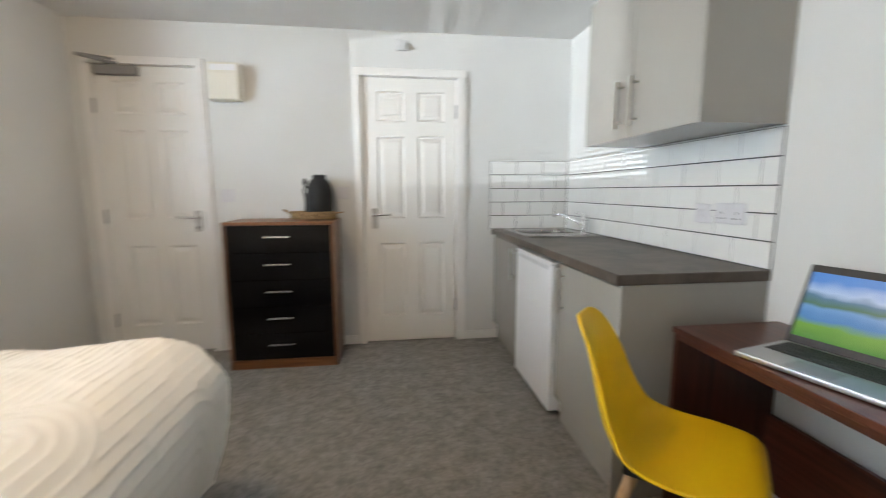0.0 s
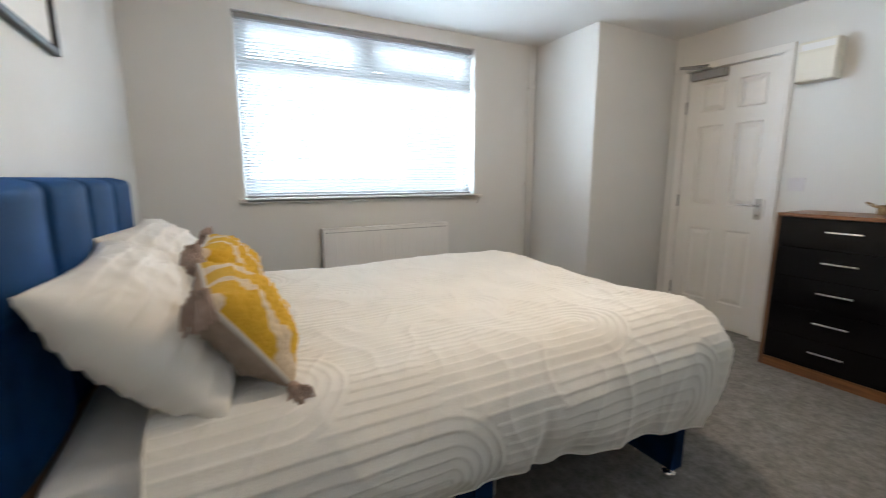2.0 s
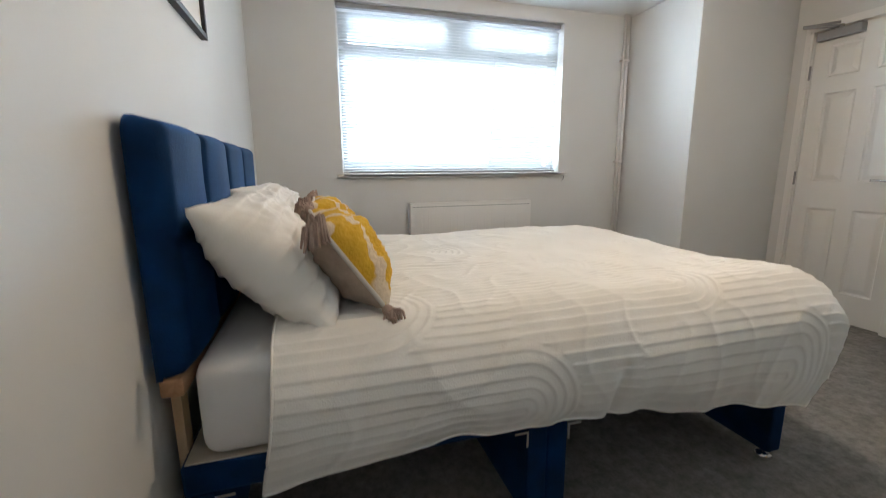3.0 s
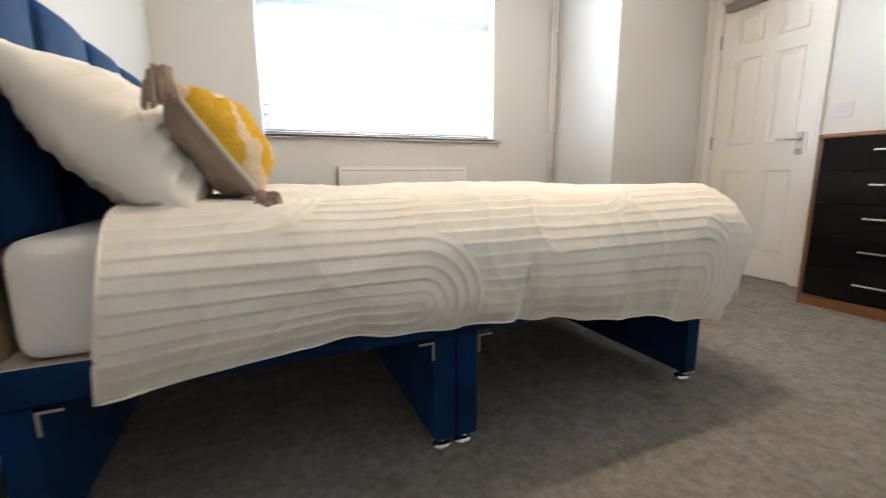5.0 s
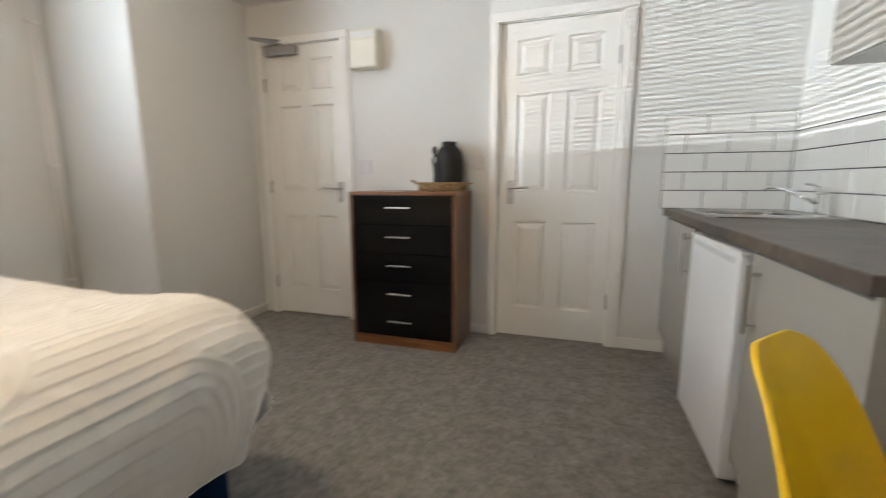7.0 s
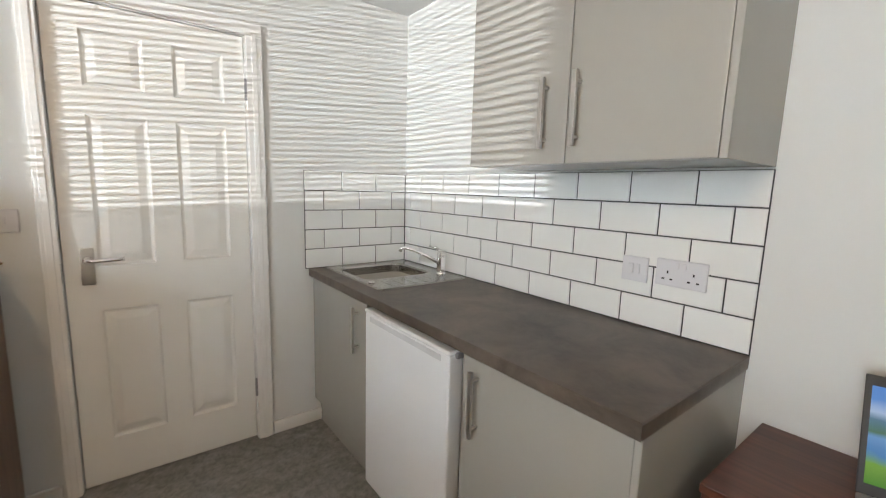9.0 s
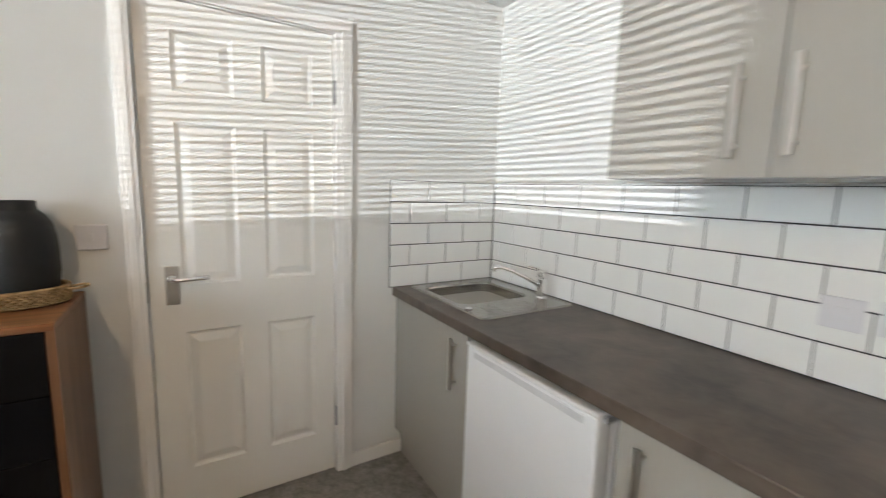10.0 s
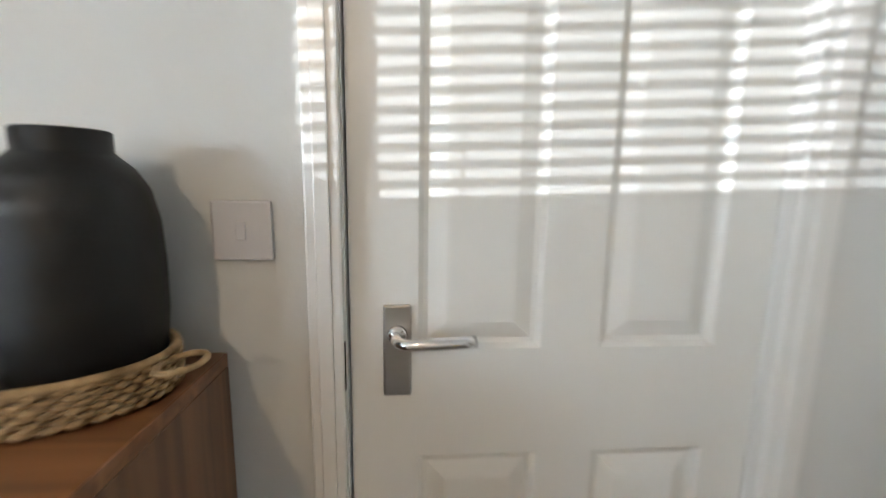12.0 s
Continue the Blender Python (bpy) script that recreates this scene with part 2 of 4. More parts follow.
def tube(points, r, n=12, taper=None):
    """A round bar that follows points."""
    bm = bmesh.new(); rings = []
    P = [Vector(p) for p in points]
    up = Vector((0, 0, 1))
    for i, p in enumerate(P):
        d = (P[min(i + 1, len(P) - 1)] - P[max(i - 1, 0)]).normalized()
        s = d.cross(up if abs(d.z) < 0.95 else Vector((1, 0, 0))).normalized(); u = s.cross(d)
        rr = r if taper is None else r * (1 + (taper - 1) * i / (len(P) - 1))
        rings.append([bm.verts.new(p + rr * (math.cos(2 * math.pi * k / n) * s + math.sin(2 * math.pi * k / n) * u)) for k in range(n)])
    for a, b in zip(rings, rings[1:]):
        for k in range(n): bm.faces.new((a[k], a[(k + 1) % n], b[(k + 1) % n], b[k]))
    bm.faces.new(list(reversed(rings[0]))); bm.faces.new(rings[-1])
    bmesh.ops.recalc_face_normals(bm, faces=bm.faces)
    return bm


def lathe(profile, n=48, cx=0, cy=0):
    bm = bmesh.new(); rings = []
    for r, z in profile:
        if r < 1e-5: rings.append([bm.verts.new((cx, cy, z))])
        else: rings.append([bm.verts.new((cx + r * math.cos(2 * math.pi * k / n), cy + r * math.sin(2 * math.pi * k / n), z)) for k in range(n)])
    for a, b in zip(rings, rings[1:]):
        for k in range(n):
            if len(a) == 1: bm.faces.new((a[0], b[k], b[(k + 1) % n]))
            elif len(b) == 1: bm.faces.new((a[k], a[(k + 1) % n], b[0]))
            else: bm.faces.new((a[k], a[(k + 1) % n], b[(k + 1) % n], b[k]))
    bmesh.ops.recalc_face_normals(bm, faces=bm.faces)
    return bm


def grid(nu, nv, f):
    bm = bmesh.new()
    V = [[bm.verts.new(f(i / nu, j / nv)) for j in range(nv + 1)] for i in range(nu + 1)]
    for i in range(nu):
        for j in range(nv): bm.faces.new((V[i][j], V[i + 1][j], V[i + 1][j + 1], V[i][j + 1]))
    return bm


def smoothstep(a, b, x):
    t = max(0.0, min(1.0, (x - a) / (b - a))); return t * t * (3 - 2 * t)


# ---- the room ----
XW, XE, YS, YN, H = -2.29, 2.03, -0.03, 3.957, 2.39     # window wall, kitchen wall, headboard wall, door wall, ceiling
AX, AY = -1.575, 3.02                                   # boxed-in corner
T = 0.15
WY0, WY1, WZ0, WZ1 = 0.56, 2.375, 1.095, 2.285          # window opening
D1 = (-1.445, -0.765, 2.095)                            # openings of the two doors: x0, x1, top
D2 = (0.378, 1.112, 2.072)


def structure(name, bm, m, label, cat, smooth=False):
    return tagged(link(name, bm, m, None, "", smooth), label, cat, "", "structure")


structure("floor", box(XW - 0.3, XE + T, YS - T, YN + T, -0.12, 0.0), M_CARPET, "grey speckled loop-pile carpet floor", "floor")
structure("ceiling", box(XW - 0.3, XE + T, YS - T, YN + T, H, H + 0.12), M_CEIL, "white lightly stippled ceiling", "ceiling")
bm = bmesh.new()
WT = 0.28
addbox(bm, XW - WT, XW, YS - T, WY0, 0, H); addbox(bm, XW - WT, XW, WY1, YN + T, 0, H)
addbox(bm, XW - WT, XW, WY0, WY1, 0, WZ0); addbox(bm, XW - WT, XW, WY0, WY1, WZ1, H)
structure("wall_west", bm, M_WALL, "pale grey painted wall with the window opening", "wall")
bm = bmesh.new()
addbox(bm, XW, D1[0], YN, YN + T, 0, H); addbox(bm, D1[1], D2[0], YN, YN + T, 0, H); addbox(bm, D2[1], XE + T, YN, YN + T, 0, H)
addbox(bm, D1[0], D1[1], YN, YN + T, D1[2], H); addbox(bm, D2[0], D2[1], YN, YN + T, D2[2], H)
structure("wall_north", bm, M_WALL, "off-white painted wall with two door openings", "wall")
structure("wall_east", box(XE, XE + T, YS - T, YN, 0, H), M_WALL, "off-white painted wall behind the kitchen units", "wall")
structure("wall_south", box(XW, XE, YS - T, YS, 0, H), M_WALL, "off-white painted wall behind the headboard", "wall")
structure("boxed_corner", box(XW, AX, AY, YN, 0, H, 0.004, 1), M_WALL, "pale grey boxed-in corner beside the entrance door", "wall")
# unseen panels close the spaces behind the doors, coloured dark as if unlit
for n, (a, b, z) in (("dark_backing_1", D1), ("dark_backing_2", D2)):
    structure(n, box(a - 0.1, b + 0.1, YN + T, YN + T + 0.05, 0, H), M_DARK, "added dark panel standing in for the unlit space behind a door", "wall")


def skirting(name, runs):
    bm = bmesh.new()
    for x0, x1, y0, y1 in runs:
        addbox(bm, x0, x1, y0, y1, 0, 0.072, 0.005, 2)
    structure(name, bm, M_TRIM, "white painted skirting board along the wall", "skirting board")


skirting("baseboard", [(D1[1] + 0.07, D2[0] - 0.062, YN - 0.016, YN), (D2[1] + 0.072, 1.46, YN - 0.016, YN),
                       (AX, AX + 0.016, AY, YN), (XW, AX, AY - 0.016, AY), (XW, XW + 0.016, YS, AY - 0.017), (XW + 0.017, XE, YS, YS + 0.016), (XE - 0.016, XE, YS + 0.017, 2.05)])


# ---- panelled doors ----
def door_leaf(name, x0, x1, z1, y, label, handle_right, parent):
    """Six raised panels pressed into a white leaf; its front lies at y and looks to -y."""
    w, z0 = x1 - x0, 0.008
    cols = [(x0 + 0.155 * w, x0 + 0.445 * w), (x0 + 0.59 * w, x0 + 0.875 * w)]
    rows = [(0.215, 0.81), (1.005, 1.635), (1.745, 1.965)]
    k = z1 / 2.065
    rows = [(a * k, b * k) for a, b in rows]
    xs = sorted({x0, x1, *[v for c in cols for v in c]}); zs = sorted({z0, z1, *[v for r in rows for v in r]})
    bm = bmesh.new()
    def quad(a, b, c, d): bm.faces.new([bm.verts.new(p) for p in (a, b, c, d)])
    for i in range(len(xs) - 1):
        for j in range(len(zs) - 1):
            a, b, c, d = xs[i], xs[i + 1], zs[j], zs[j + 1]
            hit = any(abs(a - p[0]) < 1e-6 for p in cols) and any(abs(c - q[0]) < 1e-6 for q in rows)
            if not hit:
                quad((a, y, c), (b, y, c), (b, y, d), (a, y, d)); continue
            steps = [(0, 0), (0.008, 0.009), (0.016, 0.011), (0.046, 0.002), (0.052, 0.0015)]
            for (s, dy), (s2, dy2) in zip(steps, steps[1:]):
                o = [(a + s, y + dy, c + s), (b - s, y + dy, c + s), (b - s, y + dy, d - s), (a + s, y + dy, d - s)]
                n = [(a + s2, y + dy2, c + s2), (b - s2, y + dy2, c + s2), (b - s2, y + dy2, d - s2), (a + s2, y + dy2, d - s2)]
                for q in range(4): quad(o[q], o[(q + 1) % 4], n[(q + 1) % 4], n[q])
            s, dy = steps[-1]
            quad((a + s, y + dy, c + s), (b - s, y + dy, c + s), (b - s, y + dy, d - s), (a + s, y + dy, d - s))
    # edges and back
    yb = y + 0.042
    quad((x0, y, z0), (x0, yb, z0), (x1, yb, z0), (x1, y, z0)); quad((x0, y, z1), (x1, y, z1), (x1, yb, z1), (x0, yb, z1))
    quad((x0, y, z0), (x0, y, z1), (x0, yb, z1), (x0, yb, z0)); quad((x1, y, z0), (x1, yb, z0), (x1, yb, z1), (x1, y, z1))
    quad((x0, yb, z0), (x0, yb, z1), (x1, yb, z1), (x1, yb, z0))
    bmesh.ops.remove_doubles(bm, verts=bm.verts, dist=1e-5)
    bmesh.ops.recalc_face_normals(bm, faces=bm.faces)
    return part(name, bm, M_DOOR, parent)


def lever(parent, x, y, z, side, plate=(0.023, 0.078)):
    """A lever on a steel plate; side +1 points to +x."""
    h = part("door_handle", box(x - plate[0], x + plate[0], y - 0.009, y, z - plate[1], z + plate[1], 0.004), M_STEEL, parent, "satin steel handle plate")
    zz = z + 0.028
    pts = [(x, y - 0.008, zz), (x, y - 0.035, zz), (x + side * 0.006, y - 0.05, zz), (x + side * 0.02, y - 0.056, zz), (x + side * 0.06, y - 0.057, zz + 0.002),
           (x + side * 0.105, y - 0.055, zz + 0.003), (x + side * 0.122, y - 0.048, zz + 0.003)]
    part("lever", tube(pts, 0.0095, 14), M_CHROME, h, "polished lever", True)
    part("rose", cyl((x, y - 0.009, zz), (x, y - 0.018, zz), 0.017, 0.014), M_CHROME, h, "", True)
    return h


def frame_of(parent, x0, x1, z1, wl, wr, wt):
    """Architrave, lining and stops round an opening."""
    for a, b in ((x0 - wl, x0 + 0.004), (x1 - 0.004, x1 + wr)):
        bm = box(a, b, YN - 0.02, YN - 0.0005, 0, z1 - 0.004, 0.004)
        part("architrave", bm, M_TRIM, parent)
        c = (a + b) / 2
        part("architrave_bead", box(c - 0.012, c + 0.012, YN - 0.025, YN - 0.019, 0, z1 + 0.012, 0.003), M_TRIM, parent)
    part("architrave", box(x0 - wl, x1 + wr, YN - 0.02, YN - 0.0005, z1 - 0.0035, z1 + wt, 0.004), M_TRIM, parent)
    for a, b in ((x0, x0 + 0.006), (x1 - 0.006, x1)):
        part("door_lining", box(a, b, YN, YN + T, 0, z1), M_TRIM, parent)
    part("door_lining", box(x0 + 0.006, x1 - 0.006, YN, YN + T, z1 - 0.006, z1), M_TRIM, parent)
    # near-black floor strip paints the shade seen under the leaf
    part("threshold_shadow", box(x0 + 0.006, x1 - 0.006, YN + 0.065, YN + T, 0.0005, 0.004), M_DARK, parent)


def hinge(parent, x, y, z):
    part("hinge", box(x - 0.011, x + 0.011, y - 0.006, y + 0.002, z - 0.05, z + 0.05, 0.003), M_GREYPL, parent, "steel butt hinge")


door1 = thing("door_1", "closed white six-panel entrance door with steel lever and closer", "door", (0, 0, 0), "", "structure")
frame_of(door1, D1[0], D1[1], D1[2], 0.05, 0.06, 0.05)
door_leaf("leaf", D1[0] + 0.009, D1[1] - 0.009, D1[2] - 0.009, YN + 0.012, "", True, door1)
lever(door1, D1[1] - 0.06, YN + 0.012, 1.0, -1)
part("lock_turn", cyl((D1[1] - 0.06, YN + 0.004, 0.955), (D1[1] - 0.06, YN - 0.012, 0.955), 0.011), M_CHROME, door1, "", True)
for z in (1.81, 1.04, 0.27): hinge(door1, D1[0] + 0.004, YN - 0.012, z)
for z in (1.01,): part("strike_plate", box(D1[1] - 0.007, D1[1] - 0.002, YN - 0.024, YN - 0.018, z - 0.06, z + 0.06), M_STEEL, door1)
bm = bmesh.new()
closer = thing("door_closer", "grey metal overhead door closer with folded arm on the entrance door", "door closer")
part("closer_body", box(-1.405, -1.135, YN - 0.045, YN + 0.01, 2.015, 2.078, 0.008), M_GREYPL, closer)
part("closer_arm", tube([(-1.27, YN - 0.02, 2.09), (-1.42, YN - 0.17, 2.105)], 0.011, 8), M_GREYPL, closer, "", True)
part("closer_arm", tube([(-1.42, YN - 0.17, 2.108), (-1.28, YN - 0.02, 2.118)], 0.009, 8), M_GREYPL, closer, "", True)
part("pivot", cyl((-1.27, YN - 0.02, 2.07), (-1.27, YN - 0.02, 2.1), 0.016), M_GREYPL, closer)

door2 = thing("door_2", "closed white six-panel inner door with steel lever handle", "door", (0, 0, 0), "", "structure")
frame_of(door2, D2[0], D2[1], D2[2], 0.05, 0.07, 0.055)
door_leaf("leaf", D2[0] + 0.009, D2[1] - 0.009, D2[2] - 0.008, YN + 0.014, "", False, door2)
lever(door2, 0.464, YN + 0.014, 1.006, 1)
for z in (1.82, 0.3): hinge(door2, D2[1] - 0.004, YN - 0.012, z)
part("strike_plate", box(D2[0] + 0.001, D2[0] + 0.005, YN - 0.016, YN - 0.008, 0.95, 1.03), M_DARK, door2)

# ---- window, blind, radiator, pipes ----
win = thing("window_1", "white plastic window with two top lights and a lower pane", "window", (0, 0, 0), "", "structure")
FX = XW - 0.13
f = 0.055
part("window_frame", box(FX - 0.06, FX, WY0, WY0 + f, WZ0, WZ1, 0.004), M_WHITE, win)
part("window_frame", box(FX - 0.06, FX, WY1 - f, WY1, WZ0, WZ1, 0.004), M_WHITE, win)
part("window_frame", box(FX - 0.06, FX, WY0 + f, WY1 - f, WZ0, WZ0 + f, 0.004), M_WHITE, win)
part("window_frame", box(FX - 0.06, FX, WY0 + f, WY1 - f, WZ1 - f, WZ1, 0.004), M_WHITE, win)
part("transom", box(FX - 0.06, FX + 0.004, WY0 + f, WY1 - f, 1.935, 2.0, 0.004), M_WHITE, win)
part("mullion", box(FX - 0.06, FX + 0.004, 1.395, 1.49, 2.0, WZ1 - f, 0.004), M_WHITE, win)
for a, b, c, d in ((WY0 + f, WY1 - f, WZ0 + f, 1.935), (WY0 + f, 1.395, 2.0, WZ1 - f), (1.49, WY1 - f, 2.0, WZ1 - f)):
    g = part("pane", box(FX - 0.035, FX - 0.029, a, b, c, d), M_GLASS, win)
    g.visible_shadow = False
for a, b in ((WY0 + f, 1.395), (1.49, WY1 - f)):
    for q in ((a, a + 0.035, 2.0, WZ1 - f), (b - 0.035, b, 2.0, WZ1 - f), (a + 0.035, b - 0.035, 2.0, 2.035), (a + 0.035, b - 0.035, WZ1 - f - 0.035, WZ1 - f)):
        part("sash", box(FX - 0.05, FX + 0.012, *q, 0.003), M_WHITE, win)
    c = (a + b) / 2
    part("window_handle", box(FX + 0.012, FX + 0.03, c - 0.06, c + 0.06, 2.0, 2.018, 0.005), M_GREYPL, win)
part("window_sill", box(FX, XW + 0.045, WY0 - 0.0, WY1 + 0.0, WZ0 - 0.022, WZ0 + 0.003, 0.006), M_TRIM, win)
part("window_sill", box(XW + 0.001, XW + 0.045, WY0 - 0.038, WY1 + 0.062, WZ0 - 0.0225, WZ0 + 0.0025, 0.006), M_TRIM, win)

blind = thing("venetian_blind", "lowered silver venetian blind with open slats in the window", "blind")
BX = XW - 0.05
part("headrail", box(BX - 0.02, BX + 0.02, WY0 + 0.012, WY1 - 0.012, WZ1 - 0.035, WZ1 - 0.003, 0.003), M_GREYPL, blind)
part("bottom_rail", box(BX - 0.014, BX + 0.014, WY0 + 0.015, WY1 - 0.015, WZ0 + 0.008, WZ0 + 0.022, 0.003), M_GREYPL, blind)


def slat():
    bm = bmesh.new(); L = (WY1 - WY0) / 2 - 0.016
    rows = []
    for k in range(5):
        s = -1 + k / 2
        x, z = s * SLATW / 2, 0.0022 * (1 - s * s)
        rows.append((bm.verts.new((x, -L, z)), bm.verts.new((x, L, z))))
    for a, b in zip(rows, rows[1:]): bm.faces.new((a[0], b[0], b[1], a[1]))
    return bm


first = None
nsl = int((WZ1 - WZ0 - 0.07) / SLATP)
for i in range(nsl):
    z = WZ0 + 0.034 + i * SLATP
    if first is None:
        first = part("slat", slat(), M_BLIND, blind); o = first
    else:
        o = new("slat", first.data); o.parent = blind
    o.location = (BX, (WY0 + WY1) / 2, z); o.rotation_euler = (0, radians(SLATTILT), 0)
for y in (WY0 + 0.12, 1.16, 1.78, WY1 - 0.12):
    part("ladder_cord", cyl((BX + 0.014, y, WZ0 + 0.02), (BX + 0.014, y, WZ1 - 0.03), 0.0012, None, 6), M_BLIND, blind)

rad = thing("radiator", "white flat-panel radiator under the window", "radiator")
RY0, RY1, RZ0, RZ1 = 1.046, 2.081, 0.29, 0.872
part("panel", box(XW + 0.055, XW + 0.075, RY0, RY1, RZ0, RZ1 - 0.012, 0.006), M_RAD, rad)
for y in (RY0, RY1 - 0.006): part("side_cover", box(XW + 0.012, XW + 0.07, y, y + 0.006, RZ0 + 0.01, RZ1 - 0.004, 0.002), M_RAD, rad)
part("top_grille", box(XW + 0.012, XW + 0.074, RY0, RY1, RZ1 - 0.012, RZ1, 0.003), M_RAD, rad)
for i in range(34):
    y = RY0 + 0.03 + i * (RY1 - RY0 - 0.06) / 33
    # no cut slot: a thin grey pad gives the slot's shade as colour
    part("grille_slot_shade", box(XW + 0.0751, XW + 0.0758, y - 0.009, y + 0.009, RZ1 - 0.034, RZ1 - 0.028), M_GREYPL, rad)
    part("flute", box(XW + 0.074, XW + 0.0762, y - 0.004, y + 0.004, RZ0 + 0.03, RZ1 - 0.06, 0.001, 1), M_RAD, rad) if i % 2 == 0 else None
for y in (RY0 + 0.05, RY1 - 0.05):
    part("tail_pipe", cyl((XW + 0.04, y, 0.0), (XW + 0.04, y, RZ0 + 0.02), 0.0075), M_RAD, rad)
    part("bracket", box(XW, XW + 0.055, y + 0.05, y + 0.09, RZ0 + 0.08, RZ0 + 0.12), M_RAD, rad)

pipes = thing("heating_pipes", "pair of white painted pipes clipped up the corner", "pipe")
for dy in (0.0, 0.034):
    part("pipe", cyl((XW + 0.03, AY - 0.075 + dy, 0), (XW + 0.03, AY - 0.075 + dy, H), 0.0115, None, 14), M_RAD, pipes, "", True)
for z in (1.185, 2.03, 0.45):
    part("pipe_clip", box(XW, XW + 0.046, AY - 0.092, AY - 0.024, z - 0.009, z + 0.009, 0.003), M_RAD, pipes)
cord = thing("cable", "thin loose cable end hanging under the window sill", "cable")
part("wire", tube([(XW + 0.006, 2.42, 1.07), (XW + 0.01, 2.425, 1.05), (XW + 0.012, 2.41, 1.03), (XW + 0.008, 2.40, 1.02)], 0.002, 6), M_GREYPL, cord)

# street beyond the window, its brightness put in as an evenly glowing panel
bd = structure("backdrop", box(-13.1, -13.0, -20, 24, -3.0, 12.0), glow("street_glow", (0.93, 0.97, 1.0), SKYGLOW), "pale overexposed street and sky beyond the window", "backdrop")
structure("ground", box(-60, XW - WT - 0.01, -60, 60, -0.6, -0.5), mat("asphalt", (0.06, 0.06, 0.06), 0.9, bump=0.3), "grey street outside the window", "ground")

# ---- bed ----
BX0, BX1, BY0, BY1 = -1.46, -0.08, 0.012, 2.015
base = thing("divan_base", "navy velvet divan bed base in two halves on chrome glides", "bed base")
half = (BY0 + BY1) / 2 - 0.025
for a, b in ((BY0, half - 0.002), (half + 0.002, BY1)):
    part("deck", box(BX0, BX1, a, b, 0.362, 0.44, 0.008), M_NAVY, base)
    part("top_cloth", box(BX0 + 0.008, BX1 - 0.008, a + 0.008, b - 0.008, 0.44, 0.4425), mat("calico", (0.55, 0.50, 0.42), 0.9, bump=0.3), base, "cream calico top cloth")
    for c in (a, b - 0.066):
        part("end_panel", box(BX0, BX1, c, c + 0.066, 0.045, 0.3615, 0.008), M_NAVY, base)
        for x in (BX0 + 0.05, BX1 - 0.035):
            g = part("glide", lathe([(0, 0.0), (0.026, 0.0), (0.03, 0.006), (0.03, 0.02), (0.022, 0.026), (0.012, 0.03), (0.012, 0.046), (0, 0.046)], 24), M_CHROME, base, "chrome glide", True)
            g.location = (x, c + 0.031, 0)
    for c, s in ((a + 0.066, 1), (b - 0.066, -1)):
        bm = box(BX1 + 0.0005, BX1 + 0.002, c, c + s * 0.045, 0.346, 0.352); addbox(bm, BX1 + 0.0005, BX1 + 0.002, min(c, c + s * 0.006), max(c, c + s * 0.006), 0.299, 0.346)
        part("corner_bracket", bm, M_STEEL, base, "thin steel corner bracket")

head = thing("headboard", "navy velvet upholstered headboard with stitched panels on wooden struts", "headboard")


def headboard_mesh():
    w, h = BX1 - BX0 + 0.005, 0.58
    nu, nv = 110, 50
    def fn(u, v):
        x, z = u * w, v * h
        d = 0.0
        for s in (0.25, 0.5, 0.75): d = max(d, math.exp(-((u - s) * w / 0.012) ** 2))
        d = max(d, math.exp(-((v - 0.55) * h / 0.011) ** 2))
        ex = min(x, w - x, h - z, z) / 0.035
        edge = math.sqrt(max(0.0, 1 - (1 - min(1, ex)) ** 2))
        # rounded upper corners
        r = 0.045
        for cx, sg in ((r, -1), (w - r, 1)):
            if (x - cx) * sg > 0 and z > h - r:
                px, pz = (x - cx), z - (h - r); m = max(abs(px), pz); L = math.hypot(px, pz)
                if L > 1e-6: x, z = cx + px * m / L, h - r + pz * m / L
        puff = 0.022 * abs(math.sin(math.pi * u * 4)) ** 0.6 * (1 if v > 0.55 else 0.8)
        wr = 0.004 * noise.noise(Vector((x * 6, z * 6, 4.0)))
        return Vector((x, 0.012 + 0.05 * edge + (puff + wr) * edge - 0.012 * d, z))
    bm = grid(nu, nv, fn)
    bd = [e for e in bm.edges if e.is_boundary]
    r = bmesh.ops.extrude_edge_only(bm, edges=bd)
    nvts = [v for v in r["geom"] if isinstance(v, bmesh.types.BMVert)]
    for v in nvts: v.co.y = 0.0
    bmesh.ops.contextual_create(bm, geom=[e for e in bm.edges if e.is_boundary])
    bmesh.ops.recalc_face_normals(bm, faces=bm.faces)
    return bm


hb = part("upholstery", headboard_mesh(), M_NAVY, head, "", True); hb.location = (BX0 - 0.01, YS + 0.02, 0.66)
part("bare_edge", box(BX0, BX1 - 0.005, YS + 0.022, YS + 0.072, 0.618, 0.664, 0.008), wood("cut_board", (0.30, 0.15, 0.07), (0.45, 0.25, 0.13), 0, 0.6), head, "bare brown board edge")
for x in (BX1 - 0.11, BX0 + 0.07):
    part("strut", box(x, x + 0.05, YS + 0.024, YS + 0.046, 0.10, 0.63, 0.003), M_PINE, head, "bare softwood strut")

matt = thing("mattress", "white sheeted mattress on the divan base", "mattress")
part("ticking", box(BX0 + 0.005, BX1 - 0.005, BY0 + 0.045, BY1 - 0.01, 0.4435, 0.69, 0.055, 5), M_SHEET, matt, "", True)


